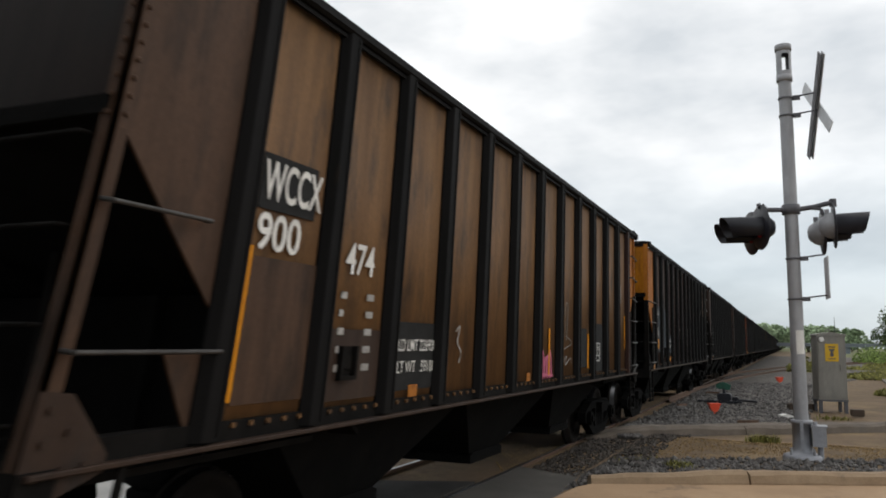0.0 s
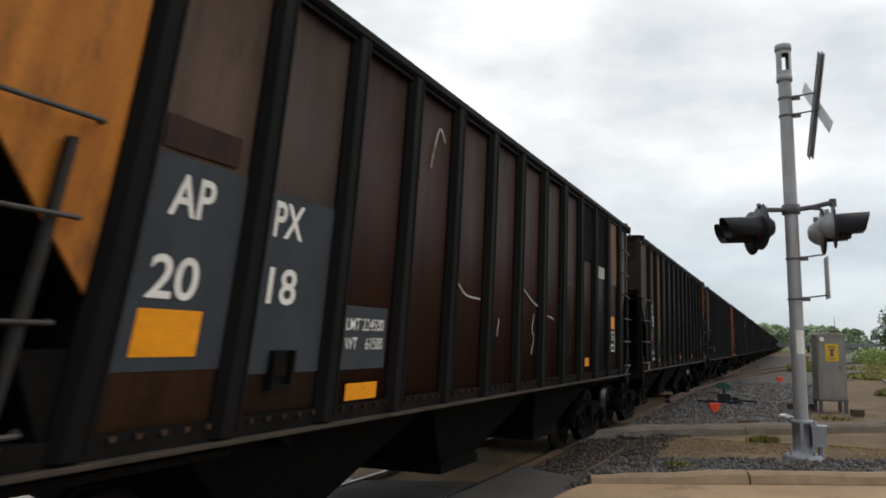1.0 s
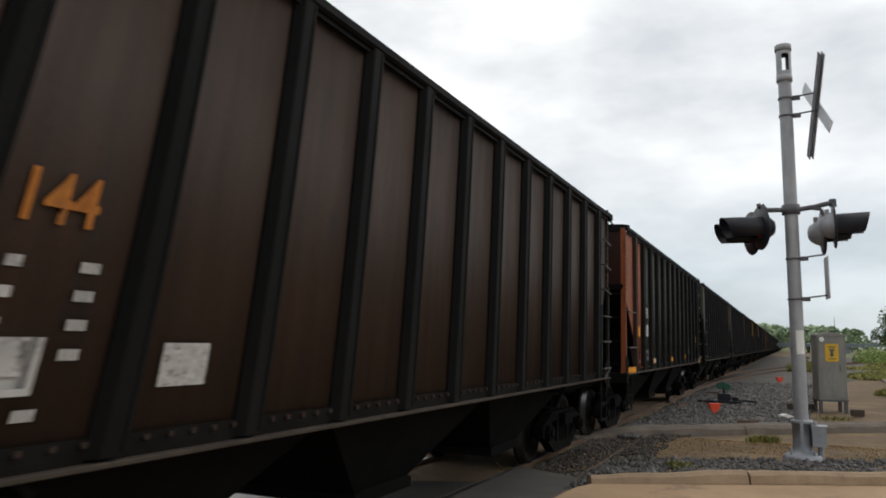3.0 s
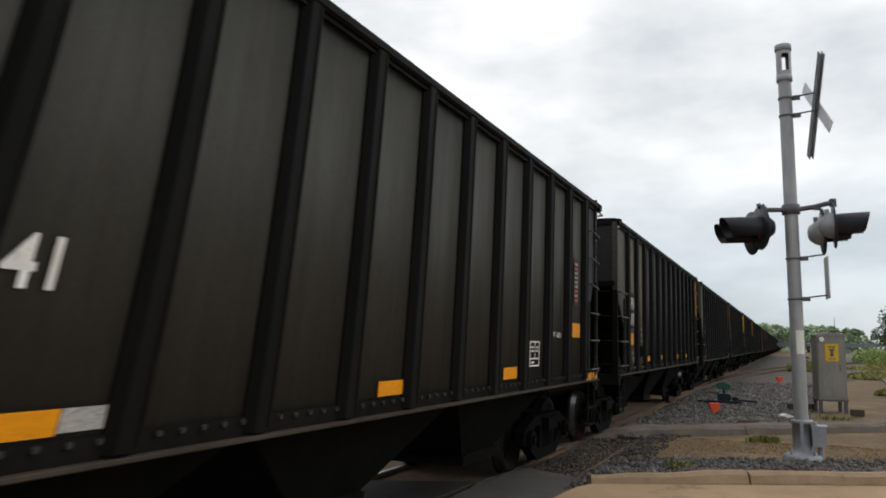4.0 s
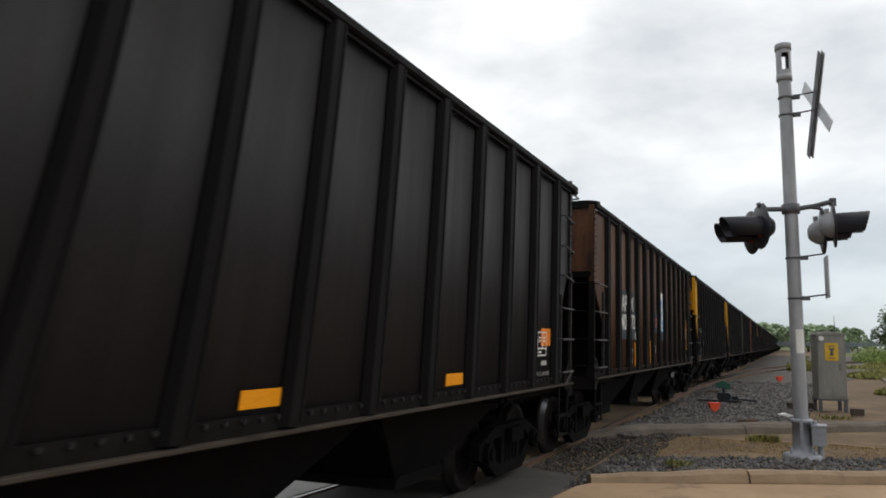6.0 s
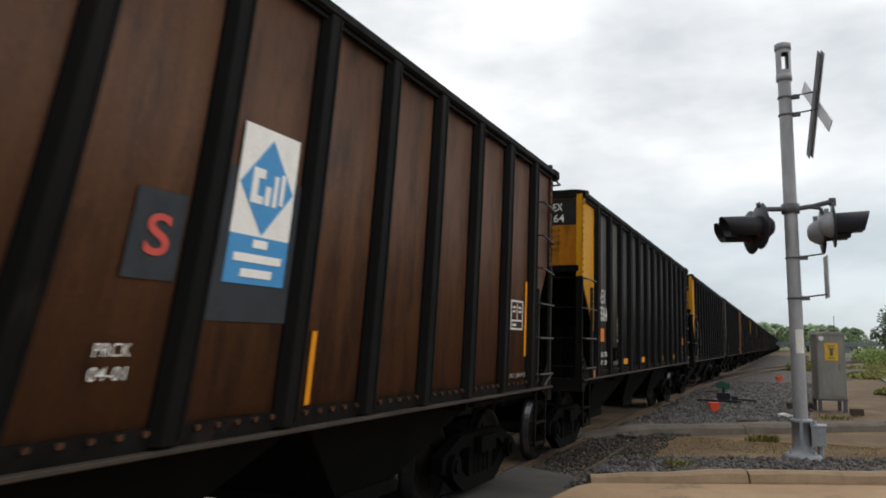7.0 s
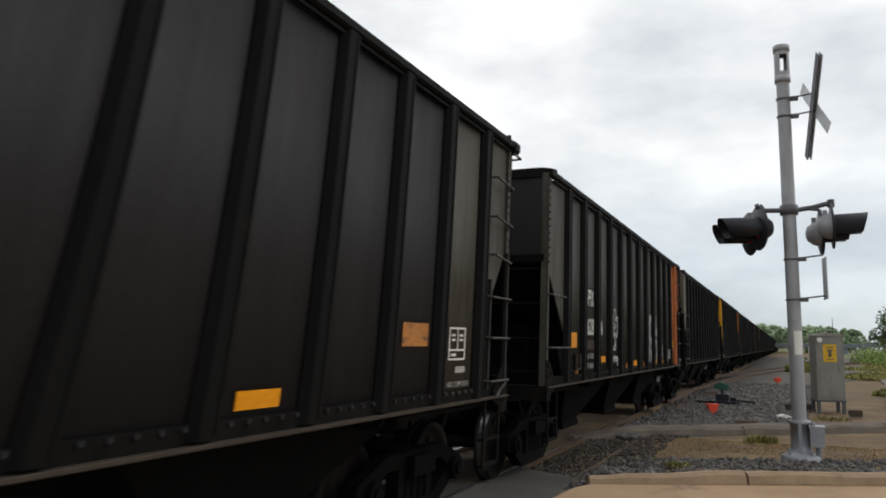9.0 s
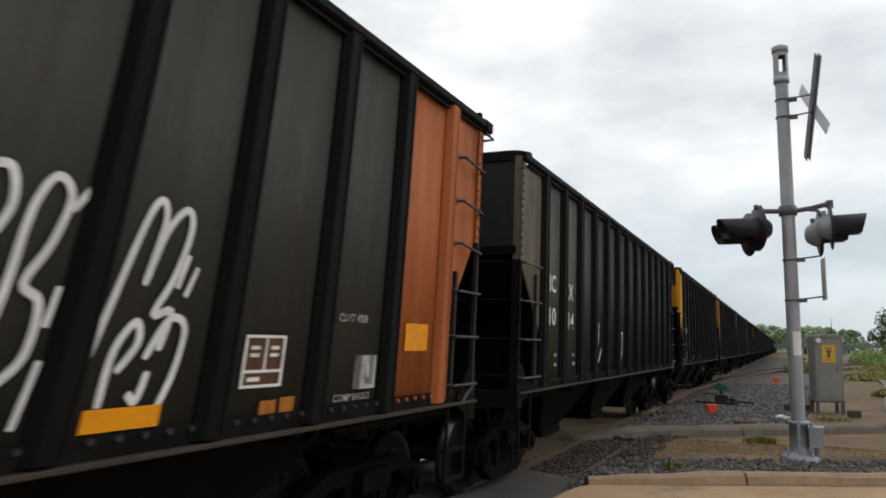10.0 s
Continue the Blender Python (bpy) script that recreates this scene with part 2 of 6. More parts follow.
timber = surface("creosoted_timber", (0.07, 0.05, 0.036), (0.05, 0.037, 0.028), rough=0.95, scale=2, stretch=(0.4, 4, 4), bump=0.6)
weed_mat = surface("yellow_green_weed", (0.17, 0.16, 0.035), (0.12, 0.12, 0.028), rough=0.8, scale=6, bump=0.1)
dry_mat = surface("straw_coloured_grass", (0.30, 0.20, 0.085), (0.21, 0.14, 0.058), rough=0.9, scale=6, bump=0.1)
# far leaves are paler than near ones: distance haze is mixed into their colour
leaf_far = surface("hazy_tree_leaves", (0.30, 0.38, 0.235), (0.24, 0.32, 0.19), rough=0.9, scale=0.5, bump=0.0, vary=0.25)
leaf_near = surface("green_tree_leaves", (0.055, 0.085, 0.025), (0.035, 0.062, 0.02), rough=0.8, scale=0.8, bump=0.0, vary=0.3)
bush_mat = surface("fresh_green_bush_leaves", (0.17, 0.235, 0.05), (0.12, 0.18, 0.04), rough=0.8, scale=0.8, bump=0.0, vary=0.3)
bark = surface("grey_brown_bark", (0.10, 0.08, 0.06), (0.07, 0.055, 0.04), rough=0.95, scale=3, stretch=(3, 3, 0.5), bump=0.7)
pole_wood = surface("weathered_pole_wood", (0.15, 0.135, 0.12), (0.11, 0.10, 0.09), rough=0.95, scale=3, stretch=(4, 4, 0.3), bump=0.5)
house_wall = surface("grey_white_siding", (0.46, 0.47, 0.48), (0.40, 0.41, 0.42), rough=0.8, scale=1, bump=0.1)
roof_mat = surface("grey_shingle_roof", (0.14, 0.14, 0.145), (0.11, 0.11, 0.115), rough=0.9, scale=3, bump=0.4)
window_dark = surface("dark_window_glass", (0.02, 0.024, 0.028), (0.03, 0.034, 0.04), rough=0.1, scale=2, bump=0.0)
# the blue of the air far off is painted into this concrete
bridge_mat = surface("hazy_concrete_bridge", (0.25, 0.28, 0.31), (0.21, 0.24, 0.27), rough=0.9, scale=0.2, bump=0.1)
litter_white = surface("white_litter", (0.7, 0.69, 0.66), (0.6, 0.59, 0.56), rough=0.7, scale=6, bump=0.1)


# ---------------------------------------------------------------- mesh helpers
class Build:
    """Collects faces for one mesh."""

    def __init__(self):
        self.v, self.f, self.s = [], [], []

    def add(self, verts, faces, smooth=False):
        n = len(self.v)
        self.v += [tuple(p) for p in verts]
        self.f += [tuple(i + n for i in q) for q in faces]
        self.s += [smooth] * len(faces)
        return self

    def box(self, x0, x1, y0, y1, z0, z1, c=0.0):
        """A block; with c its long edges are chamfered."""
        if c:
            return self.prism([(x0 + c, z0), (x1 - c, z0), (x1, z0 + c), (x1, z1 - c), (x1 - c, z1), (x0 + c, z1), (x0, z1 - c), (x0, z0 + c)], "y", y0, y1)
        return self.add([(x, y, z) for z in (z0, z1) for y in (y0, y1) for x in (x0, x1)],
                        [(0, 2, 3, 1), (4, 5, 7, 6), (0, 1, 5, 4), (2, 6, 7, 3), (0, 4, 6, 2), (1, 3, 7, 5)])

    def prism(self, poly, axis, a, b):
        """A polygon swept along an axis: for x the polygon is (y, z), for y (x, z), for z (x, y)."""
        put = {"x": lambda p, h: (h, p[0], p[1]), "y": lambda p, h: (p[0], h, p[1]), "z": lambda p, h: (p[0], p[1], h)}[axis]
        n = len(poly)
        return self.add([put(p, a) for p in poly] + [put(p, b) for p in poly],
                        [tuple(range(n))[::-1], tuple(range(n, 2 * n))] + [(i, (i + 1) % n, n + (i + 1) % n, n + i) for i in range(n)])

    def rod(self, p, q, r, n=8, r2=None, caps=True):
        p, q = Vector(p), Vector(q)
        d = (q - p).normalized()
        u = d.orthogonal().normalized()
        w = d.cross(u)
        r2 = r if r2 is None else r2
        ring = [(math.cos(2 * math.pi * i / n), math.sin(2 * math.pi * i / n)) for i in range(n)]
        vs = [p + (u * a + w * b) * r for a, b in ring] + [q + (u * a + w * b) * r2 for a, b in ring]
        self.add(vs, [(i, (i + 1) % n, n + (i + 1) % n, n + i) for i in range(n)], True)
        if caps:
            self.add(vs, [tuple(range(n))[::-1], tuple(range(n, 2 * n))])
        return self

    def path(self, pts, r, n=6):
        for a, b in zip(pts, pts[1:]):
            self.rod(a, b, r, n)
        return self

    def turned(self, rows, axis="x", n=24):
        """A body of revolution round an axis through the origin: rows of (along, radius)."""
        put = {"x": lambda a, c, s: (a, c, s), "y": lambda a, c, s: (c, a, s), "z": lambda a, c, s: (c, s, a)}[axis]
        vs = [put(a, r * math.cos(2 * math.pi * i / n), r * math.sin(2 * math.pi * i / n)) for a, r in rows for i in range(n)]
        fs = [(k * n + i, k * n + (i + 1) % n, (k + 1) * n + (i + 1) % n, (k + 1) * n + i) for k in range(len(rows) - 1) for i in range(n)]
        return self.add(vs, fs, True)

    def mesh(self, name, mat, weld=False):
        me = bpy.data.meshes.new(name)
        me.from_pydata(self.v, [], self.f)
        me.polygons.foreach_set("use_smooth", self.s)
        bm = bmesh.new()
        bm.from_mesh(me)
        if weld:
            bmesh.ops.remove_doubles(bm, verts=bm.verts, dist=1e-4)
        bmesh.ops.recalc_face_normals(bm, faces=bm.faces)
        bm.to_mesh(me)
        bm.free()
        me.materials.append(mat)
        return me


def put(name, me, parent=None, m=None, mat=None, label=""):
    """One mesh object, under a thing or alone."""
    ob = new(name, me)
    if parent:
        ob.parent = parent
    if m is not None:
        ob.matrix_basis = m
    if mat and me.materials[0] is not mat:
        ob.material_slots[0].link = "OBJECT"
        ob.material_slots[0].material = mat
    if label:
        tagged(ob, label=label)
    return ob


LETTERS = {}


def lettering(text, height, width, mat, thin=0.003):
    """Letters as a thin mesh that reads along +y and stands up in z, facing +x; its lower left corner is the origin."""
    key = (text, height, width, mat.name)
    if key not in LETTERS:
        cu = bpy.data.curves.new("lettering", "FONT")
        cu.body, cu.extrude, cu.offset = text, 0.0, 0.016 if height > 0.15 else 0.004
        ob = bpy.data.objects.new("lettering", cu)
        scene.collection.objects.link(ob)
        me = bpy.data.meshes.new_from_object(ob.evaluated_get(bpy.context.evaluated_depsgraph_get()))
        bpy.data.objects.remove(ob)
        bpy.data.curves.remove(cu)
        co = np.array([v.co[:] for v in me.vertices])
        lo, hi = co.min(0), co.max(0)
        for v in me.vertices:
            a, b = (v.co.x - lo[0]) / max(1e-6, hi[0] - lo[0]), (v.co.y - lo[1]) / max(1e-6, hi[1] - lo[1])
            v.co = (thin, a * width, b * height)
        me.materials.clear()
        me.materials.append(mat)
        LETTERS[key] = me
    return LETTERS[key]


# ---------------------------------------------------------------- the coal train
TRACK_X = -4.42          # middle of the train's track; the top of its rails is z = 0
SPEED = 16.407           # metres a second, towards the camera
BODY = 13.85             # length of a car body; its origin is its leading end on the rails
PLATE, OUT = 1.53, 1.60  # side sheet and outer face of its posts, from the middle
SILL, TOP, KNEE = 1.21, 4.145, 2.92
RIB_Y = [1.10 + 0.997 * i for i in range(13)]


def mid_panel():
    b = Build()
    # a sheet slightly dished between the posts
    ys = [0.0, 0.12, 0.35, 0.64, 0.875, 0.996]
    for (ya, yb) in zip(ys, ys[1:]):
        xa, xb = (PLATE - 0.012 * math.sin(math.pi * y / 0.996) for y in (ya, yb))
        b.add([(xa, ya, SILL + 0.1), (xb, yb, SILL + 0.1), (xb, yb, TOP - 0.1), (xa, ya, TOP - 0.1),
               (xa - 0.02, ya, SILL + 0.1), (xb - 0.02, yb, SILL + 0.1), (xb - 0.02, yb, TOP - 0.1), (xa - 0.02, ya, TOP - 0.1)],
              [(0, 1, 2, 3), (4, 7, 6, 5), (0, 4, 5, 1), (3, 2, 6, 7)], True)
    for i in range(5):
        y = 0.17 + i * 0.16
        b.rod((PLATE - 0.01, y, SILL + 0.105), (PLATE + 0.034, y, SILL + 0.105), 0.017, 6)
    return b.mesh("side_panel", black_paint)


def end_panel(first):
    b = Build()
    pts = [(0.02, TOP - 0.1), (1.09, TOP - 0.1), (1.09, 1.84), (0.93, 1.98), (0.02, KNEE - 0.04)]
    if not first:
        pts = [(y * 0.72, z) for y, z in pts]
    b.prism(pts, "x", PLATE - 0.02, PLATE)
    if not first:
        b.v = [(x, BODY - y, z) for x, y, z in b.v]
    return b.mesh("end_side_panel", black_paint)


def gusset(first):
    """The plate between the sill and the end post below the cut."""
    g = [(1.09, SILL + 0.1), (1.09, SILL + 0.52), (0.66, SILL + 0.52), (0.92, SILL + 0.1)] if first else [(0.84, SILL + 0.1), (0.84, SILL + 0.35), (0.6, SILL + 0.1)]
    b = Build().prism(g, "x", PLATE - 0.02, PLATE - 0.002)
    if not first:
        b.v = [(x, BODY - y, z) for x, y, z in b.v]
    return b.mesh("gusset", shaded_grime)


def rib_mesh():
    b = Build()
    b.prism([(PLATE - 0.005, -0.165), (PLATE + 0.012, -0.165), (OUT - 0.006, -0.125), (OUT, -0.115), (OUT, -0.005), (OUT - 0.006, 0.006), (PLATE - 0.005, 0.03)], "z", SILL + 0.04, TOP - 0.06)
    # weld lip along the outer edge
    b.prism([(OUT - 0.004, -0.012), (OUT + 0.007, -0.012), (OUT + 0.007, 0.012), (OUT - 0.004, 0.012)], "z", SILL + 0.06, TOP - 0.1)
    return b.mesh("side_post", rib_black)


def lower_post():
    """The same angle below the knee, where it is the ladder's outer rail."""
    b = Build()
    b.box(PLATE - 0.06, PLATE + 0.03, -0.02, 0.012, SILL - 0.02, KNEE - 0.12).box(PLATE + 0.006, PLATE + 0.03, -0.02, 0.085, SILL - 0.02, KNEE - 0.12)
    return b.mesh("lower_post", under_steel)


def corner_post():
    b = Build()
    b.box(PLATE - 0.06, PLATE + 0.03, -0.02, 0.012, KNEE - 0.12, TOP - 0.05).box(PLATE + 0.006, PLATE + 0.03, -0.02, 0.085, KNEE - 0.12, TOP - 0.05)
    z = KNEE - 0.05
    while z < TOP - 0.12:
        b.rod((PLATE + 0.028, 0.05, z), (PLATE + 0.046, 0.05, z), 0.015, 6)
        b.rod((PLATE - 0.015, -0.018, z), (PLATE - 0.015, -0.036, z), 0.015, 6)
        z += 0.098
    return b.mesh("corner_post", black_paint)


def chord_mesh():
    b = Build()
    b.box(PLATE - 0.01, OUT + 0.01, 0.0, BODY + 0.10, TOP - 0.10, TOP, 0.022)
    b.box(PLATE + 0.02, OUT - 0.03, 0.25, BODY + 0.02, TOP - 0.135, TOP - 0.09)
    # blunt end cap that sticks out over the trailing end
    b.box(PLATE - 0.03, OUT + 0.018, BODY - 0.02, BODY + 0.14, TOP - 0.135, TOP + 0.012, 0.03)
    return b.mesh("top_chord", rib_black)


def end_rail_mesh():
    """The rim over an end sheet, with the rounded corner pieces."""
    b = Build()
    b.box(-PLATE + 0.2, PLATE - 0.2, -0.035, 0.085, TOP - 0.09, TOP + 0.012)
    for s in (1, -1):
        r, n = 0.26, 6
        cx, cy = s * (OUT + 0.01 - r), r - 0.04
        for i in range(n):
            a0, a1 = (math.radians(90 * k / n) for k in (i, i + 1))
            q = []
            for rad in (r, r - 0.13):
                for a in (a0, a1):
                    q.append((cx + s * rad * math.sin(a), cy - rad * math.cos(a)))
            b.prism([q[0], q[1], q[3], q[2]], "z", TOP - 0.10, TOP + 0.025)
        b.box(min(s * 1.0, s * (OUT - 0.25)), max(s * 1.0, s * (OUT - 0.25)), -0.04, 0.09, TOP - 0.10, TOP + 0.024)
    return b.mesh("end_rail", rib_black)


def sill_mesh():
    b = Build()
    b.prism([(PLATE - 0.10, SILL - 0.03), (PLATE - 0.07, SILL - 0.03), (PLATE - 0.07, SILL), (PLATE + 0.015, SILL),
             (PLATE + 0.015, SILL + 0.13), (PLATE - 0.10, SILL + 0.13)], "y", 0.0, BODY)
    return b.mesh("side_sill", under_steel)


def flange_mesh():
    """The dusty flange that runs along the foot of the side."""
    b = Build()
    b.box(PLATE + 0.0152, OUT + 0.012, 0.0, BODY, SILL - 0.006, SILL + 0.022, 0.006)
    return b.mesh("sill_flange", sill_dust)


def foot_plate():
    """A riveted plate that ties the corner post to the end of the sill."""
    b = Build().prism([(-0.03, SILL - 0.17), (0.40, SILL - 0.02), (0.40, SILL + 0.06), (0.14, SILL + 0.34), (-0.03, SILL + 0.36)], "x", PLATE + 0.031, PLATE + 0.043)
    for y, z in ((0.04, 0.28), (0.04, 0.14), (0.04, 0.0), (0.16, 0.02), (0.28, 0.03), (0.16, 0.18)):
        b.rod((PLATE + 0.04, y, SILL + z), (PLATE + 0.06, y, SILL + z), 0.017, 6)
    return b.mesh("foot_plate", under_steel)


def end_seam():
    """A flat riveted strip where two sheets of the end wall meet."""
    b = Build().box(-0.03, 0.03, -0.014, 0.002, KNEE + 0.05, TOP - 0.08)
    z = KNEE + 0.10
    while z < TOP - 0.12:
        b.rod((0, -0.012, z), (0, -0.028, z), 0.013, 6)
        z += 0.11
    return b.mesh("end_seam", black_paint)


def end_sheet_mesh():
    b = Build()
    b.box(-PLATE + 0.01, PLATE - 0.03, 0.0, 0.02, KNEE, TOP - 0.06)
    return b.mesh("end_sheet", black_paint)


def end_stiffener():
    b = Build()
    b.prism([(-0.05, 0.0), (0.05, 0.0), (0.03, -0.055), (-0.03, -0.055)], "z", KNEE, TOP - 0.08)
    return b.mesh("end_stiffener", black_paint)


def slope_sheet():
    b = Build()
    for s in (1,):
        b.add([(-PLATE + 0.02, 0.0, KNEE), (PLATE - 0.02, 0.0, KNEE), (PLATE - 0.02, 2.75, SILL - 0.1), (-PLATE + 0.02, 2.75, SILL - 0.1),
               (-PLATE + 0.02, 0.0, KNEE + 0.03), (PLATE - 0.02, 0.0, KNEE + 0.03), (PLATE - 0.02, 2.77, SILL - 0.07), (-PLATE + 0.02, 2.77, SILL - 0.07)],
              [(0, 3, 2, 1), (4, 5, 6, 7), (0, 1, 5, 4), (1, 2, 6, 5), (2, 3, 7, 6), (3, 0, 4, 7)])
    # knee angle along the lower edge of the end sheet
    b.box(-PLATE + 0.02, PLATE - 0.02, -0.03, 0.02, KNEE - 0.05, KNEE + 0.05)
    return b.mesh("slope_sheet", shaded_grime)


def end_frame():
    """Posts, cross rungs and the sloping braces under the slope sheet."""
    b = Build()
    for x in (-0.62, 0.62):
        b.box(x - 0.04, x + 0.04, 0.0, 0.07, SILL - 0.1, KNEE - 0.02)
    for x in (-0.28, 0.28):
        b.box(x - 0.03, x + 0.03, 0.9, 0.97, SILL - 0.1, 2.35)
    for z in (2.77, 2.31, 1.85, 1.42):
        b.path([(-PLATE + 0.1, -0.02, z), (-PLATE + 0.1, -0.075, z), (-0.62, -0.075, z), (-0.62, 0.0, z)], 0.012)
        b.path([(PLATE - 0.1, -0.02, z), (PLATE - 0.1, -0.075, z), (0.62, -0.075, z), (0.62, 0.0, z)], 0.012)
    return b.mesh("end_frame", under_steel)


def end_sill():
    b = Build()
    b.box(-OUT + 0.02, OUT - 0.02, -0.03, 0.16, SILL - 0.16, SILL + 0.03, 0.0)
    b.box(-0.35, 0.35, -0.10, 1.2, SILL - 0.42, SILL - 0.1)
    b.box(-1.42, 1.42, 0.15, 2.3, SILL - 0.10, SILL - 0.06)
    return b.mesh("end_sill", under_steel)


def coupler_mesh():
    b = Build()
    b.box(-0.09, 0.09, -0.62, 0.0, 0.78, 0.98)
    b.prism([(-0.16, -0.82), (0.02, -0.90), (0.17, -0.80), (0.15, -0.60), (-0.15, -0.60)], "z", 0.74, 1.02)
    b.path([(0.2, -0.02, 0.86), (0.25, -0.35, 0.62), (0.2, -0.85, 0.58)], 0.028, 8)
    b.path([(-0.05, -0.1, 1.05), (0.7, -0.13, 1.03), (1.25, -0.13, 1.05), (1.3, -0.16, 0.88)], 0.014)
    return b.mesh("coupler", under_steel)


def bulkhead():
    """An added dark wall under the leading slope that shuts out the bright ground beyond, with its stiffening bars."""
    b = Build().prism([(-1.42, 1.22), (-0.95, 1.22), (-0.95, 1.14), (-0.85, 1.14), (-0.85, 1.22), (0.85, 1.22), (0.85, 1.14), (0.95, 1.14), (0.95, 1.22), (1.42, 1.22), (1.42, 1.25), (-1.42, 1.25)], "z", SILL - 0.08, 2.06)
    return b.mesh("bulkhead", shaded_grime)


def brake_gear():
    b = Build()
    b.rod((0.15, 0.45, SILL + 0.22), (0.80, 0.45, SILL + 0.22), 0.17, 14)
    b.box(-0.75, -0.25, 0.35, 0.7, SILL - 0.02, SILL + 0.32)
    b.rod((0.95, 0.25, SILL), (0.95, 0.25, SILL + 0.5), 0.025)
    return b.mesh("brake_gear", under_steel)


def rung_mesh(length):
    """A bent bar that stands off the side."""
    b = Build()
    x0, x1 = PLATE + 0.02, OUT + 0.02
    b.path([(x0, 0.0, 0), (x1, 0.02, -0.01), (x1, length - 0.03, -0.01), (x0, length, 0)], 0.0135, 6)
    return b.mesh("rung", rung_steel)


def grab_mesh():
    """A grab iron with a round foot on the sheet; it drops a little towards the corner."""
    b = Build()
    x0, x1 = PLATE + 0.02, OUT + 0.02
    b.path([(PLATE, 0.0, 0.03), (x1, 0.03, 0.03), (x1, 0.55, -0.02), (x0, 0.58, -0.02)], 0.0135, 6)
    b.rod((PLATE - 0.002, 0.0, 0.03), (PLATE + 0.03, 0.0, 0.03), 0.038, 8)
    return b.mesh("grab_iron", rung_steel)


def strap_mesh():
    b = Build()
    b.path([(OUT + 0.02, 13.76, 1.40), (PLATE + 0.05, 13.62, 1.28), (PLATE + 0.05, 13.52, 1.2)], 0.02, 6)
    return b.mesh("strap", rung_steel)


def top_hook_mesh():
    b = Build()
    b.path([(OUT + 0.02, 13.78, TOP - 0.17), (OUT + 0.03, 13.98, TOP - 0.19), (PLATE - 0.18, 13.98, TOP - 0.2)], 0.013, 6)
    return b.mesh("top_hook", rung_steel)


def stile_mesh(height):
    return Build().box(PLATE + 0.02, PLATE + 0.06, -0.022, 0.022, SILL + 0.1, height).mesh("stile", stile_steel)


def stirrup():
    b = Build()
    x = OUT - 0.04
    for y in (0.0, 0.42):
        b.box(x - 0.01, x + 0.012, y - 0.02, y + 0.02, 0.52, SILL + 0.02)
    for z in (0.54, 0.80):
        b.box(x - 0.05, x + 0.015, -0.02, 0.44, z - 0.012, z + 0.012)
    return b.mesh("step", under_steel)


def hopper_mesh():
    """One discharge bay: four slopes that narrow to the gate, with its frame."""
    b = Build()
    top, bot, hx = 1.66, 0.48, 1.33
    zt, zb, bx = SILL + 0.02, 0.46, 0.92
    b.add([(-hx, -top, zt), (hx, -top, zt), (hx, top, zt), (-hx, top, zt), (-bx, -bot, zb), (bx, -bot, zb), (bx, bot, zb), (-bx, bot, zb)],
          [(0, 1, 5, 4), (1, 2, 6, 5), (2, 3, 7, 6), (3, 0, 4, 7), (4, 5, 6, 7), (0, 3, 2, 1)])
    return b.mesh("discharge_hopper", shaded_grime)


def gate_mesh():
    """The sliding gate's frame under a bay."""
    b = Build().prism([(-0.54, 0.37), (0.54, 0.37), (0.54, 0.46), (0.46, 0.49), (-0.46, 0.49), (-0.54, 0.46)], "x", -0.96, 0.96)
    return b.mesh("discharge_gate", shaded_grime)


def centre_sill():
    b = Build()
    b.box(-0.32, 0.32, 0.3, BODY - 0.3, 0.92, SILL)
    return b.mesh("centre_sill", under_steel)


def ridge_sheet():
    """Inside: the saddles between the bays and the cross braces under the rim."""
    b = Build()
    for y in (5.26, 8.60):
        b.prism([(y - 0.45, SILL + 0.03), (y + 0.45, SILL + 0.03), (y, SILL + 0.75)], "x", -PLATE + 0.03, PLATE - 0.03)
    for y in (4.3, 6.93, 9.56):
        b.rod((-PLATE + 0.034, y, 3.6), (PLATE - 0.034, y, 3.6), 0.045, 8)
    return b.mesh("inner_saddle", shaded_grime)


def side_frame():
    """A cast truck frame: a bowed beam with two windows and a spring nest."""
    b = Build()
    t0, t1 = 0.93, 1.07
    b.prism([(-1.12, 0.56), (-0.62, 0.74), (0.62, 0.74), (1.12, 0.56), (1.12, 0.40), (0.98, 0.36), (0.60, 0.60), (-0.60, 0.60), (-0.98, 0.36), (-1.12, 0.40)], "x", t0, t1)
    b.prism([(-0.98, 0.40), (-0.80, 0.50), (-0.42, 0.27), (0.42, 0.27), (0.80, 0.50), (0.98, 0.40), (0.48, 0.12), (-0.48, 0.12)], "x", t0, t1)
    for y in (-0.30, 0.30):
        b.box(t0, t1, y - 0.06, y + 0.06, 0.24, 0.64)
    b.box(t0 - 0.12, t1 + 0.10, -0.24, 0.24, 0.52, 0.70)
    for y in (-0.15, 0.0, 0.15):
        b.rod((1.02, y, 0.26), (1.02, y, 0.53), 0.062, 8)
    for y in (-0.89, 0.89):
        b.rod((t0 - 0.02, y, 0.457), (t1 + 0.07, y, 0.457), 0.125, 14)
        b.rod((t1 + 0.07, y, 0.457), (t1 + 0.10, y, 0.457), 0.07, 10)
    return b.mesh("side_frame", shaded_grime)


def bolster():
    b = Build()
    b.prism([(-1.0, 0.50), (-0.35, 0.36), (0.35, 0.36), (1.0, 0.50), (1.0, 0.72), (0.3, 0.86), (-0.3, 0.86), (-1.0, 0.72)], "y", -0.2, 0.2)
    b.rod((0, 0, 0.84), (0, 0, 0.96), 0.2, 12)
    for s in (1, -1):
        b.box(-0.95, 0.95, s * 0.42 - 0.05, s * 0.42 + 0.05, 0.36, 0.46)
    return b.mesh("bolster", shaded_grime)


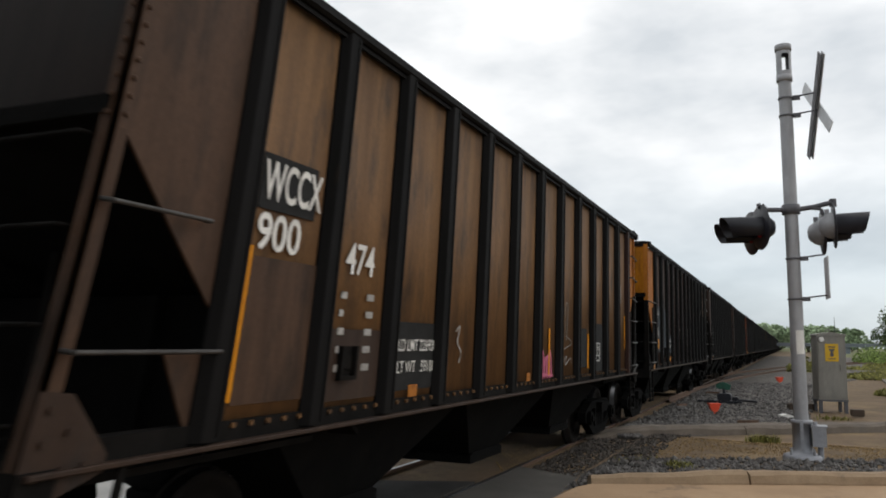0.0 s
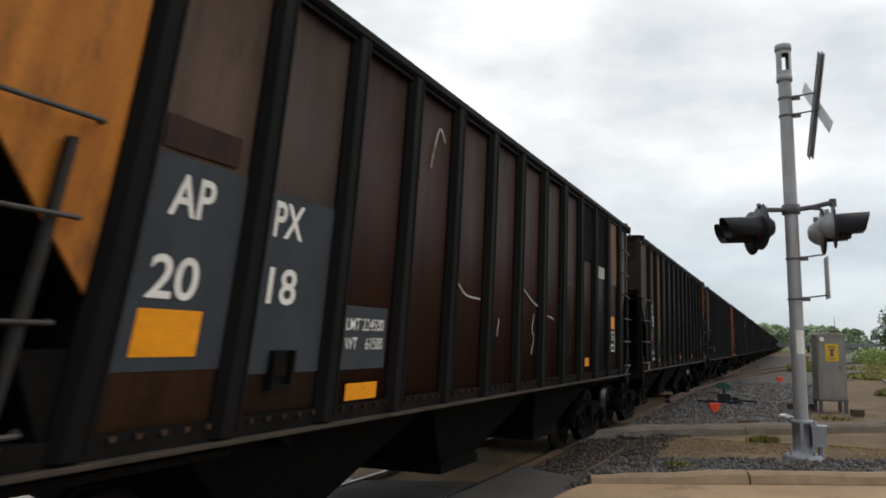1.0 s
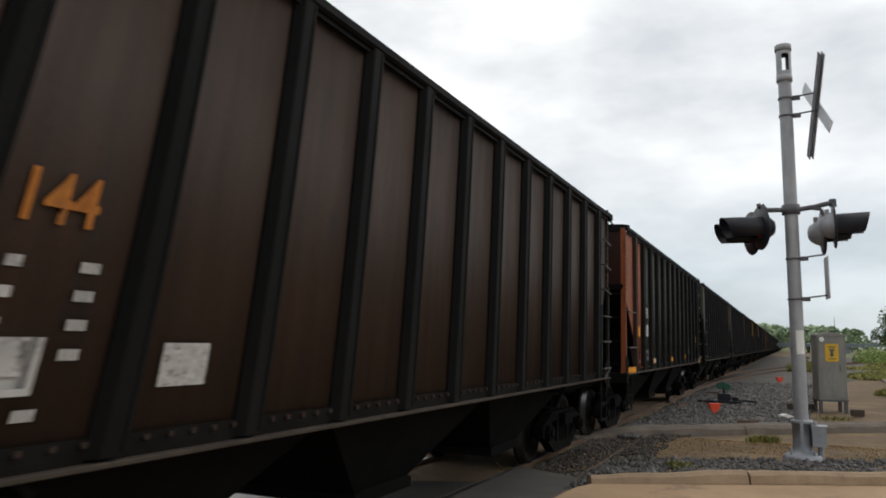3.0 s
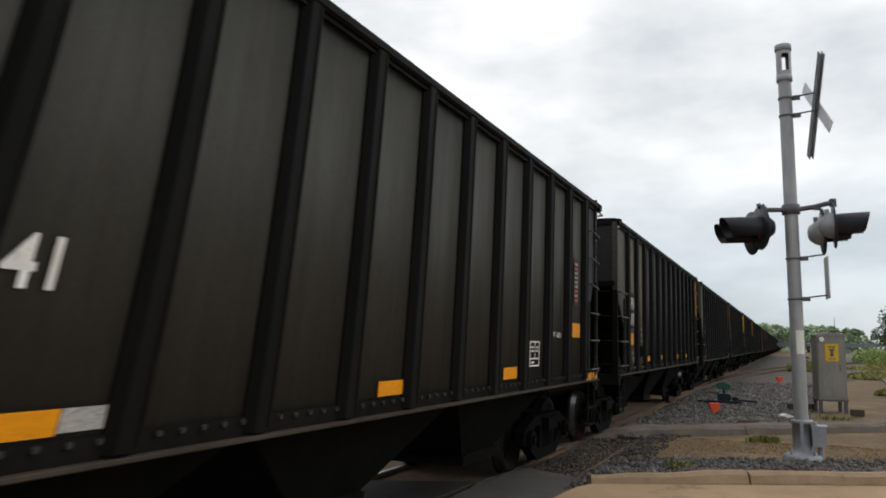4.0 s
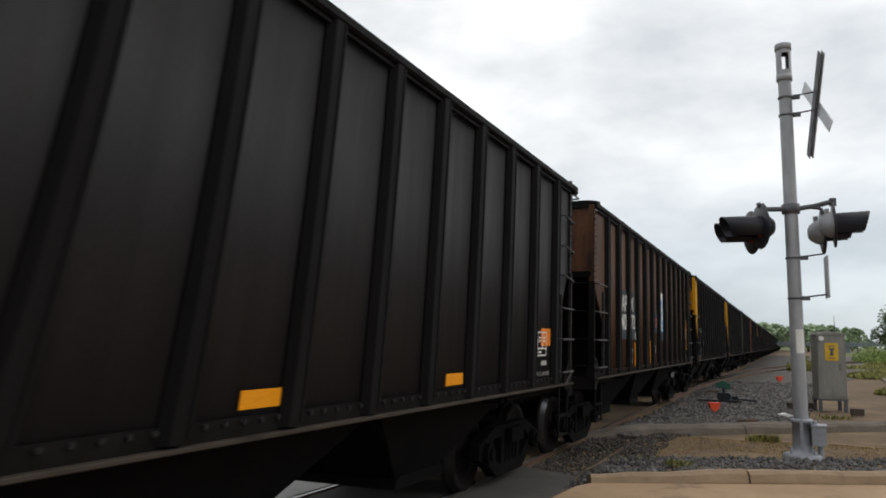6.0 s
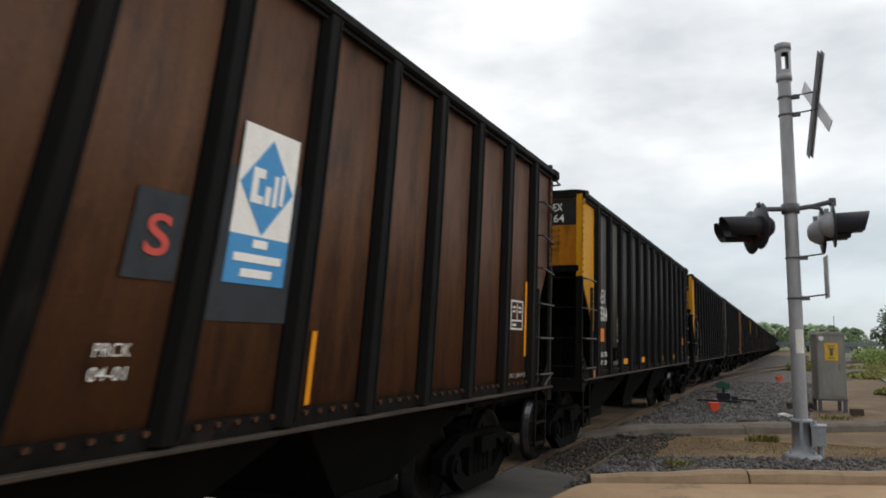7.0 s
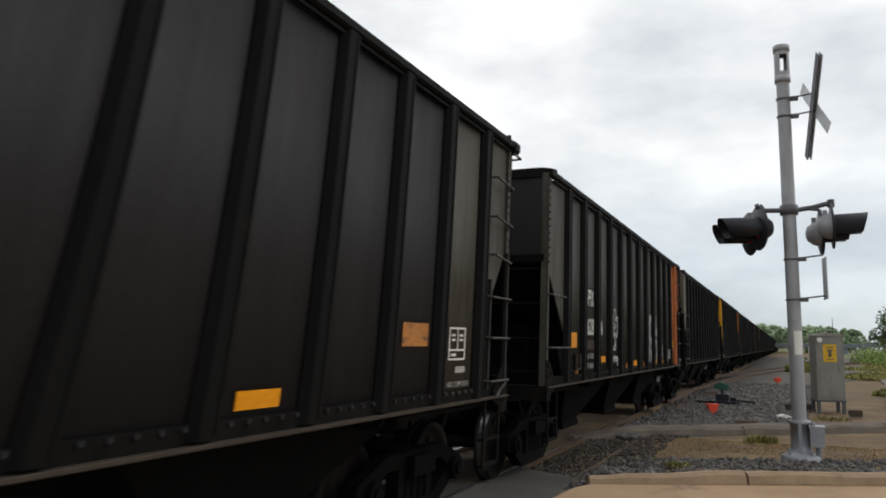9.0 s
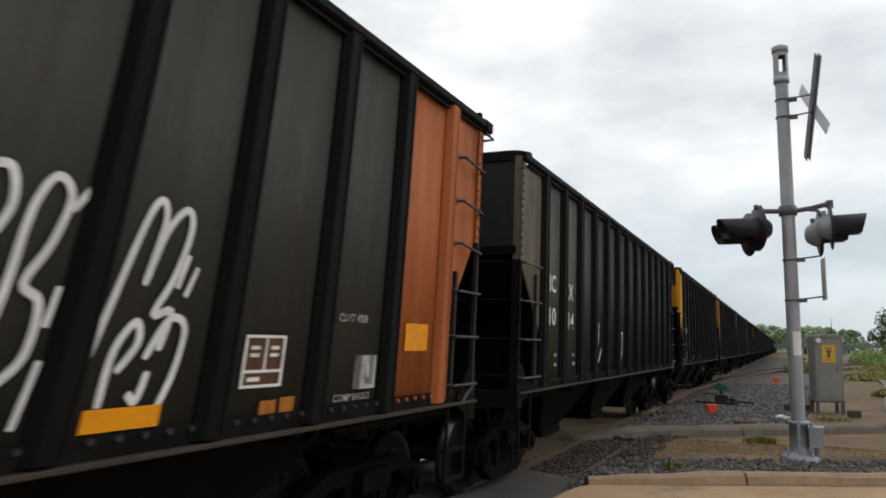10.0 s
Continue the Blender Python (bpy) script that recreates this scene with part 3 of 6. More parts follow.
def wheelset_mesh():
    b = Build()
    b.turned([(-0.95, 0.0), (-0.95, 0.08), (-0.6, 0.085), (0.6, 0.085), (0.95, 0.08), (0.95, 0.0)], "x", 12)
    for s in (1, -1):
        b.turned([(s * 0.688, 0.09), (s * 0.700, 0.20), (s * 0.685, 0.37), (s * 0.682, 0.488), (s * 0.712, 0.485), (s * 0.722, 0.462)], "x", 32)
        b.turned([(s * 0.812, 0.4555), (s * 0.8235, 0.446), (s * 0.8235, 0.385), (s * 0.790, 0.36), (s * 0.752, 0.22), (s * 0.80, 0.14), (s * 0.82, 0.13), (s * 0.82, 0.0)], "x", 32)
        for k in range(4):
            a = math.pi / 2 * k
            b.box(s * 0.775 - 0.012, s * 0.775 + 0.012, 0.27 * math.cos(a) - 0.03, 0.27 * math.cos(a) + 0.03, 0.27 * math.sin(a) - 0.03, 0.27 * math.sin(a) + 0.03)
    return b.mesh("wheelset", wheel_steel)


def tread_mesh(s):
    b = Build()
    b.turned([(s * 0.720, 0.464), (s * 0.812, 0.456)], "x", 32)
    return b.mesh("wheel_tread", tread_steel)


def marker_mesh():
    return Build().box(0.0, 0.004, 0, 1, 0, 1).mesh("marker", reflector)


def stencil_box_mesh():
    """A lettered box on the sheet: a white outline, a cross line and short bars of unreadable text."""
    b = Build()
    x0, x1, w = 0.0, 0.004, 0.028
    for y0, y1, z0, z1 in ((0, 0.5, 0, w), (0, 0.5, 0.5 - w, 0.5), (0, w, w, 0.5 - w), (0.5 - w, 0.5, w, 0.5 - w), (w, 0.5 - w, 0.14, 0.14 + w), (0.25, 0.25 + 0.02, 0.14 + w, 0.5 - w)):
        b.box(x0, x1, y0, y1, z0, z1)
    for y0, z0 in ((0.08, 0.36), (0.08, 0.29), (0.32, 0.36), (0.32, 0.29)):
        b.box(x0, x1, y0, y0 + 0.1, z0, z0 + 0.035)
    b.box(x0, x1, 0.08, 0.22, 0.06, 0.10)
    return b.mesh("stencil_box", white_paint)


def tag_box_mesh():
    """A small card holder bolted to the sheet."""
    b = Build()
    b.box(0.0, 0.02, 0, 0.22, 0, 0.24).box(0.02, 0.06, 0, 0.03, 0, 0.24).box(0.02, 0.06, 0.19, 0.22, 0, 0.24).box(0.02, 0.06, 0.03, 0.19, 0.0, 0.03)
    b.box(0.02, 0.035, 0.05, 0.17, 0.08, 0.18)
    return b.mesh("card_holder", under_steel)


ME = dict(panel=mid_panel(), first=end_panel(True), last=end_panel(False), gus0=gusset(True), gus1=gusset(False), rib=rib_mesh(), post=corner_post(), chord=chord_mesh(), rail=end_rail_mesh(), sill=sill_mesh(), flange=flange_mesh(), foot=foot_plate(), seam=end_seam(),
          sheet=end_sheet_mesh(), stiff=end_stiffener(), slope=slope_sheet(), frame=end_frame(), esill=end_sill(), coupler=coupler_mesh(), brake=brake_gear(), screen=bulkhead(),
          rung=rung_mesh(0.74), long_rung=rung_mesh(1.0), short_rung=rung_mesh(0.62), grab=grab_mesh(), strap=strap_mesh(), hook=top_hook_mesh(), stile_a=stile_mesh(2.66), stile_b=stile_mesh(2.46),
          stile_c=stile_mesh(2.80), low_post=lower_post(), step=stirrup(), hopper=hopper_mesh(), gate=gate_mesh(), centre=centre_sill(), saddle=ridge_sheet(), side=side_frame(),
          bolster=bolster(), wheels=wheelset_mesh(), tread=tread_mesh(1), tread_b=tread_mesh(-1), marker=marker_mesh(), stencil=stencil_box_mesh(), card=tag_box_mesh())
TURN = pose(0, 0, 0, 0, 0, 180)
FAR_END = Matrix.Translation((0, BODY, 0)) @ TURN


def hopper_car(label, body, ends, near=None, far=None, near_sheet=None, far_sheet=None, panels=None, ribs=None, post=None, sparse=False, flange=None):
    """An open coal hopper. body: sheets; near, far: the end panels of the sides; near_sheet, far_sheet: the end walls; panels: other paints by number."""
    car = tagged(new("hopper_car"), label=label, category="railcar", group="cars of the coal train")
    car.empty_display_size = 0.5
    panels, ribs = panels or {}, ribs or {}
    for side in (1, -1):
        # the other side is the same turned end for end
        m0 = Matrix.Identity(4) if side == 1 else FAR_END
        put("end_side_panel", ME["first"], car, m0, (near if side == 1 else far) or body)
        put("end_side_panel", ME["last"], car, m0, (far if side == 1 else near) or body)
        put("gusset", ME["gus0"], car, m0, near if near is old_brown else None)
        put("gusset", ME["gus1"], car, m0)
        for i in range(12):
            put("side_panel", ME["panel"], car, m0 @ Matrix.Translation((0, RIB_Y[i], 0)), panels.get(i + 1, body))
        for i, y in enumerate(RIB_Y):
            put("side_post", ME["rib"], car, m0 @ Matrix.Translation((0, y, 0)), ribs.get(i) if side == 1 else None)
        put("top_chord", ME["chord"], car, m0)
        put("sill_flange", ME["flange"], put("side_sill", ME["sill"], car, m0), None, flange)
        put("foot_plate", ME["foot"], car, m0, dark_brown if near is old_brown else None)
        put("foot_plate", ME["foot"], car, m0 @ Matrix.Translation((0, BODY, 0)) @ Matrix.Scale(-1, 4, (0, 1, 0)))
        put("corner_post", ME["post"], car, m0, post or ((near if side == 1 else far) or body))
        put("corner_post", ME["post"], car, m0 @ Matrix.Translation((0, BODY, 0)) @ Matrix.Scale(-1, 4, (0, 1, 0)), (far if side == 1 else near) or body)
        put("lower_post", ME["low_post"], car, m0, (post or near) if sparse else None)
        put("lower_post", ME["low_post"], car, m0 @ Matrix.Translation((0, BODY, 0)) @ Matrix.Scale(-1, 4, (0, 1, 0)))
        at = lambda y, z: m0 @ Matrix.Translation((0, y, z))
        if sparse:
            put("grab_iron", ME["rung"], car, at(0.02, 2.44))
            put("rung", ME["long_rung"], car, at(0.02, 1.74))
        else:
            put("stile", ME["stile_a"], car, at(0.62, 0))
            for z in (2.77, 2.31, 1.85, 1.40):
                put("rung", ME["rung"], car, at(0.02, z))
        put("stile", ME["stile_b"], car, at(13.24, 0))
        put("stile", ME["stile_c"], car, at(13.77, 0))
        for z in (3.56, 3.12, 2.70):
            put("grab_iron", ME["grab"], car, at(13.22, z))
        for z in (2.28, 1.85, 1.40):
            put("rung", ME["short_rung"], car, at(13.20, z))
        put("strap", ME["strap"], car, m0)
        put("top_hook", ME["hook"], car, m0)
        put("step", ME["step"], car, m0 @ Matrix.Translation((0, 0.1, 0)))
        put("step", ME["step"], car, m0 @ Matrix.Translation((0, BODY - 0.6, 0)))
    for k, (m0, paint_end) in enumerate(((Matrix.Identity(4), near_sheet or ends), (FAR_END, far_sheet or ends))):
        put("end_sheet", ME["sheet"], car, m0, paint_end)
        for x in (-0.80, -0.30, 0.19) if k == 0 else (-0.6, 0.0, 0.6):
            put("end_stiffener", ME["stiff"], car, m0 @ Matrix.Translation((x, 0, 0)), paint_end)
        if k == 0:
            put("end_seam", ME["seam"], car, Matrix.Translation((0.36, 0, 0)), paint_end)
        for nm in ("rail", "slope", "frame", "esill", "coupler"):
            put(ME[nm].name, ME[nm], car, m0)
    put("brake_gear", ME["brake"], car, FAR_END)
    put("bulkhead", ME["screen"], car)
    put("centre_sill", ME["centre"], car)
    put("inner_saddle", ME["saddle"], car)
    for y in (3.60, 6.93, 10.26):
        bay = put("discharge_hopper", ME["hopper"], car, Matrix.Translation((0, y, 0)))
        put("discharge_gate", ME["gate"], bay)
    for y in (1.12, BODY - 1.12):
        truck = put("truck", ME["bolster"], car, Matrix.Translation((0, y, 0)))
        put("side_frame", ME["side"], truck)
        put("side_frame", ME["side"], truck, TURN)
        for dy in (-0.89, 0.89):
            axle = put("wheelset", ME["wheels"], truck, Matrix.Translation((0, dy, 0.457)))
            for rim in ("tread", "tread_b"):
                put("wheel_tread", ME[rim], truck, Matrix.Translation((0, dy, 0.457)))
    return car


def panel_y(i):
    """Where the clear sheet of panel i begins."""
    return (0.10 if i == 0 else RIB_Y[i - 1] + 0.085)


def mark(car, i, dy, z, w, h, mat=None, label="", x=None):
    if x is None:
        x = PLATE + (0.001 if mat in (patch_grey, patch_black, dark_brown, brown_paint) else 0.0045)
    ob = put("reflective_marker" if mat in (None, reflector, reflector_orange, reflector_dirty) else "paint_patch", ME["marker"], car, Matrix.Translation((x, panel_y(i) + dy, z)) @ Matrix.Diagonal((1, w, h, 1)), mat or reflector, label)
    return ob


def write(car, i, dy, z, text, h, w, mat=None, x=PLATE + 0.0075):
    return put("lettering", lettering(text, h, w, mat or white_paint), car, Matrix.Translation((x, panel_y(i) + dy, z)))


def write_end(car, x, z, text, h, w, mat=None, y=-0.004):
    return put("lettering", lettering(text, h, w, mat or white_paint), car, Matrix.Translation((x, y, z)) @ pose(0, 0, 0, 0, 0, -90))


def stencil(car, i, dy, z, k=1.0):
    return put("stencil_box", ME["stencil"], car, Matrix.Translation((PLATE + 0.006, panel_y(i) + dy, z)) @ Matrix.Diagonal((1, k, k * 0.78, 1)))


def card(car, i, dy, z, mat=None, wide=1.0):
    return put("card_holder", ME["card"], car, Matrix.Translation((PLATE - 0.01, panel_y(i) + dy, z)) @ Matrix.Diagonal((1, wide, 1, 1)), mat)


def bars(car, i, dy, z, rows, w=0.3, h=0.05, gap=0.13, mat=None):
    """Columns of small stencilled figures too worn to read."""
    b = Build()
    rnd = random.Random(rows * 7 + i)
    for r in range(rows):
        zz = z - r * gap
        b.box(0, 0.004, 0.0, 0.05 + 0.05 * rnd.random(), zz, zz + h)
        for k in range(3):
            y = w + 0.11 * k / 3 + 0.02
            b.box(0, 0.004, y, y + 0.028, zz, zz + h)
    return put("lettering", b.mesh("lettering", mat or grey_white), car, Matrix.Translation((PLATE + 0.006, panel_y(i) + dy, 0)))


def flowing(pts, steps=5):
    """A smooth line through the points of a stroke."""
    if len(pts) < 3:
        return pts
    p = [pts[0], *pts, pts[-1]]
    out = []
    for a, b, c, d in zip(p, p[1:], p[2:], p[3:]):
        for k in range(steps):
            t = k / steps
            out.append(tuple(0.5 * (2 * b[i] + (c[i] - a[i]) * t + (2 * a[i] - 5 * b[i] + 4 * c[i] - d[i]) * t * t + (3 * b[i] - a[i] - 3 * c[i] + d[i]) * t ** 3) for i in (0, 1)))
    return out + [pts[-1]]


def scrawl(car, y0, z0, strokes, r, mat, x=PLATE + 0.004):
    """Sprayed strokes on the sheets."""
    for pts in strokes:
        pts = flowing(list(pts))
        b, vs, n = Build(), [], len(pts)
        for k, (y, z) in enumerate(pts):
            (ya, za), (yb, zb) = pts[max(0, k - 1)], pts[min(n - 1, k + 1)]
            d = Vector((yb - ya, zb - za)).normalized()
            w = r * (0.75 if k in (0, n - 1) else 1.0)
            vs += [(h, y0 + y - d.y * w * s, z0 + z + d.x * w * s) for h in (0.0, 0.003) for s in (1, -1)]
        b.add(vs, [(4 * k + i, 4 * k + j, 4 * k + j + 4, 4 * k + i + 4) for k in range(n - 1) for i, j in ((2, 3), (3, 1), (1, 0), (0, 2))] + [(0, 1, 3, 2), (4 * n - 4, 4 * n - 2, 4 * n - 1, 4 * n - 3)])
        put("graffiti", b.mesh("graffiti", mat), car, Matrix.Translation((x, 0, 0)))


# ---------------------------------------------------------------- ground, road and track
def ease(v, a, b):
    k = min(1.0, max(0.0, (v - a) / (b - a)))
    return k * k * (3 - 2 * k)


def ground_z(x, y):
    """A slight mound beside the crossing, the flat yard beyond and the field behind the track."""
    off = -(x + 2.17) * 0.4348 + (y - 9.26) * 0.9005
    mound = ease(x, -2.75, -2.15) * ease(off, -0.1, 0.45) * (0.20 * (1 - ease(y, 13.8, 16.5)) + 0.05 * (1 - ease(y, 30, 60)))
    bank = 0.25 * ease(x, 8, 30) * ease(y, 20, 60)
    return -0.06 - 0.10 * (1 - ease(x, -30, -12)) + mound + bank + 0.02 * noise.noise(Vector((x * 0.8, y * 0.8, 0))) * (1 if abs(x) < 60 and abs(y) < 120 else 0)


def ground_sheet():
    xs = [-2500, -900, -400, -200, -120, -80, -50, -35, -25, -18, -13, -10] + [-8 + 0.4 * i for i in range(51)] + [14, 17, 21, 27, 35, 50, 80, 130, 220, 400, 900, 2500]
    ys = [-900, -300, -120, -60, -30, -15, -8, -3, 0, 3, 5] + [6 + 0.5 * i for i in range(50)] + [32, 35, 39, 44, 50, 58, 68, 80, 95, 115, 140, 180, 240, 330, 500, 900, 2500]
    b = Build()
    nx = len(xs)
    b.add([(x, y, ground_z(x, y)) for y in ys for x in xs], [(j * nx + i, j * nx + i + 1, (j + 1) * nx + i + 1, (j + 1) * nx + i) for j in range(len(ys) - 1) for i in range(nx - 1)], True)
    me = b.mesh("ground", field_mat)
    me.materials.append(ground_mat)
    for p in me.polygons:
        c = p.center
        if -13 < c.x < 30 and -10 < c.y < 130 or -12 < c.x < 9 and -10 < c.y < 340:
            p.material_index = 1
    return put("ground", me)


tagged(ground_sheet(), label="dirt and patchy dry grass beside the railway", category="ground", kind="structure")


def sheet_of(name, poly, z0, z1, mat, label, category):
    return tagged(put(name, Build().prism(poly, "z", z0, z1).mesh(name, mat)), label=label, category=category, kind="structure")


ROAD = Vector((0.9005, 0.4348, 0))   # the road's direction over the track


def along(p, k, off=0.0):
    q = Vector((p[0], p[1], 0)) + ROAD * k + Vector((-ROAD.y, ROAD.x, 0)) * off
    return (q.x, q.y)


KERB = (-2.17, 9.26)
sheet_of("road", [along(KERB, 0), along(KERB, 4.02), along(KERB, 4.02, -16), (-2.36, -6), (-2.36, 8.0), (-2.27, 9.0)], -0.3, 0.155, concrete, "tan concrete road slab beside the crossing", "road")
sheet_of("road_slab", [along(KERB, 4.035), along(KERB, 22), along(KERB, 22, -16), along(KERB, 4.035, -16)], -0.3, 0.155, concrete, "tan concrete road slab with a sawn joint", "road")
sheet_of("crossing_pavement", [(-3.62, -2), (-2.35, -2), (-2.35, 8.6), (-2.22, 9.3), (-2.5, 10.4), (-3.62, 11.0)], -0.3, 0.012, asphalt, "worn grey asphalt patch between rail and kerb", "pavement")
# asphalt with the shade under the train painted into its colour
rail_asphalt = surface("oil_dark_asphalt", (0.034, 0.031, 0.028), (0.022, 0.020, 0.018), rough=0.8, scale=1.5, grain=50, bump=0.4, depth=0.008)
sheet_of("crossing_apron", [(-5.08, -2), (-3.76, -2), (-3.76, 9.6), (-5.08, 9.0)], -0.3, 0.0, rail_asphalt, "dark crossing panel between the rails", "pavement")
sheet_of("far_road", [(-5.24, 9.0), (-5.24, -14.0), along(KERB, -70, -24), along(KERB, -70, 0.0)], -0.3, 0.004, far_road_mat, "pale concrete road beyond the track", "road")


def kerb(name, p, lengths, width, z0, z1, mat, label, wave=0.0, direction=None, nose=0.04, drop=0.0):
    """A kerb of pieces laid end to end, each with a rounded, slightly worn crown."""
    d = (direction or ROAD).normalized()
    n = Vector((-d.y, d.x, 0))
    made = tagged(new(name), label=label, category="kerb", kind="structure")
    at = 0.0
    for i, length in enumerate(lengths):
        b = Build()
        prof = [(0, z0), (0, z1 - nose * 1.6), (nose * 0.35, z1 - nose * 0.45), (nose, z1), (width - nose, z1), (width - nose * 0.3, z1 - nose * 0.5), (width, z1 - nose * 1.6), (width, z0)]
        steps = max(2, int(length / 0.22))
        rings = []
        for k in range(steps + 1):
            s = at + 0.012 + (length - 0.024) * k / steps
            c = Vector((p[0], p[1], 0)) + d * s
            for a, z in prof:
                j = wave * noise.noise(Vector((s * 2.1, a * 4, z * 5 + i)))
                v = c + n * (a + j)
                rings.append((v.x, v.y, z + (0.7 * j - drop * (1 - ease(s, 0.1, 1.6)) if z > z0 else 0)))
        m = len(prof)
        b.add(rings, [(k * m + q, k * m + q + 1, (k + 1) * m + q + 1, (k + 1) * m + q) for k in range(steps) for q in range(m - 1)] + [tuple(range(m)), tuple(range(steps * m, steps * m + m))])
        put("kerb_stone", b.mesh("kerb_stone", mat), made)
        at += length
    return made


kerb("kerb", KERB, (1.9, 2.0, 2.4, 2.4, 2.4, 2.4), 0.24, -0.2, 0.295, kerb_mat, "weathered tan concrete kerb with a cracked joint", wave=0.028, nose=0.075, drop=0.05)
kerb("berm", (-3.75, 14.93), (3.7, 3.5, 3.5, 4.0, 4.0), 0.55, -0.3, 0.175, berm_mat, "low old asphalt berm across the dirt", wave=0.05, direction=Vector((5.18, 3.98, 0)), nose=0.12, drop=0.15)


def rail_pair(name, points, label):
    """Two rails along a middle line of points."""
    track = tagged(new(name), label=label, category="railway track", kind="structure")
    prof = [(-0.07, -0.17), (0.07, -0.17), (0.07, -0.158), (0.012, -0.14), (0.012, -0.045), (0.034, -0.035), (0.036, -0.006), (0.028, 0.0), (-0.028, 0.0), (-0.036, -0.006), (-0.034, -0.035), (-0.012, -0.045), (-0.012, -0.14), (-0.07, -0.158)]
    for s in (-0.755, 0.755):
        b, top, m = Build(), Build(), len(prof)
        rings, strip = [], []
        for k, p in enumerate(points):
            a, c = Vector(points[max(0, k - 1)]), Vector(points[min(len(points) - 1, k + 1)])
            d = (c - a).normalized()
            n = Vector((d.y, -d.x))
            q = Vector(p) + n * s
            rings += [(q.x + n.x * u, q.y + n.y * u, z) for u, z in prof]
            strip += [(q.x + n.x * u, q.y + n.y * u, z) for u, z in ((-0.026, 0.0025), (0.026, 0.0025), (0.026, -0.004), (-0.026, -0.004))]
        b.add(rings, [(k * m + i, k * m + (i + 1) % m, (k + 1) * m + (i + 1) % m, (k + 1) * m + i) for k in range(len(points) - 1) for i in range(m)])
        top.add(strip, [(k * 4 + i, k * 4 + (i + 1) % 4, (k + 1) * 4 + (i + 1) % 4, (k + 1) * 4 + i) for k in range(len(points) - 1) for i in range(4)])
        rail = put("rail", b.mesh("rail", rail_side), track)
        put("rail_head", top.mesh("rail_head", tread_steel if name == "main_track" else rail_side), rail)
    return track


main = rail_pair("main_track", [(TRACK_X, y) for y in (-80, -20, 0, 20, 60, 200, 800)], "rusty rails with polished heads under the train")
siding_pts = [(TRACK_X + 0.12 + 4.1 * ((y - 24) / 44) ** 1.9, y) for y in range(26, 140, 6)]
siding = rail_pair("siding_track", siding_pts, "rusty rails of a siding that branches off")
siding.location.z = 0.13
tie_me = Build().box(-1.3, 1.3, -0.11, 0.11, -0.35, -0.165).mesh("tie", timber)
for i in range(110):
    y = 11.4 + i * 0.53
    put("tie", tie_me, main, Matrix.Translation((TRACK_X, y, 0)) @ pose(0, 0, 0, 0, 0, 1.5 * math.sin(i * 7.3)))
for i in range(70):
    y = 36 + i * 0.55
    k = (y - 24) / 44
    x = TRACK_X + 0.12 + 4.1 * k ** 1.9
    put("tie", tie_me, siding, Matrix.Translation((x, y, 0.02)) @ pose(0, 0, 0, 0, 0, -math.degrees(math.atan(4.1 * 1.9 * k ** 0.9 / 44))))

# stone bed: one long heap with shoulders, and a wide apron of gravel beside it
bed = Build()
bed.prism([(TRACK_X - 2.9, -0.4), (TRACK_X - 1.75, -0.19), (TRACK_X + 1.75, -0.19), (TRACK_X + 2.3, -0.26), (TRACK_X + 2.6, -0.4)], "y", 10.6, 700)
tagged(put("ballast", bed.mesh("ballast", ballast_mat)), label="grey crushed stone bed under the track", category="ballast", kind="structure")
apron = Build()
rows = [(15.5, -3.25, -2.9), (16.4, -3.25, -1.7), (17.8, -3.25, -0.7), (19.4, -3.25, -0.2), (24, -3.25, 0.25), (30, -3.25, 0.7), (38, -3.25, 1.5), (48, -3.25, 3.0), (62, -3.25, 6.0), (90, -3.25, 9.0), (160, -3.25, 12.0)]
apron.add([(x, y, 0.012) for y, l, r in rows for x in (l, l + (r - l) * 0.5, r)] + [(x, y, -0.3) for y, l, r in rows for x in (l, r)],
          [(3 * k + i, 3 * k + i + 1, 3 * k + i + 4, 3 * k + i + 3) for k in range(len(rows) - 1) for i in (0, 1)]
          + [(3 * k, 3 * k + 3, 3 * len(rows) + 2 * k + 2, 3 * len(rows) + 2 * k) for k in range(len(rows) - 1)]
          + [(3 * k + 2, 3 * k + 5, 3 * len(rows) + 2 * k + 3, 3 * len(rows) + 2 * k + 1) for k in range(len(rows) - 1)], True)
tagged(put("gravel_apron", apron.mesh("gravel_apron", ballast_mat)), label="grey ballast gravel spread beside the track", category="gravel", kind="structure")
sheet_of("dirt_lane", [(2.6, 26), (9, 25), (22, 30), (26, 36), (14, 44), (10, 60), (13, 80), (9, 82), (5.5, 62), (4.5, 45)], -0.3, 0.035, lane_grey, "grey gravel lane through the yard", "lane")


def stone_shape(rnd):
    """A broken stone: a squashed eight-sided lump with uneven corners."""
    top = [(math.cos(a) * (0.7 + 0.4 * rnd.random()), math.sin(a) * (0.7 + 0.4 * rnd.random()), 0.1 + 0.3 * rnd.random()) for a in (0.3, 1.7, 3.2, 4.6)]
    return [(0.15 * rnd.random(), 0.1, 0.75 + 0.3 * rnd.random())] + top + [(p[0] * 0.8, p[1] * 0.8, -0.5) for p in top], \
        [(0, 1, 2), (0, 2, 3), (0, 3, 4), (0, 4, 1)] + [(1 + i, 5 + i, 5 + (i + 1) % 4, 1 + (i + 1) % 4) for i in range(4)]


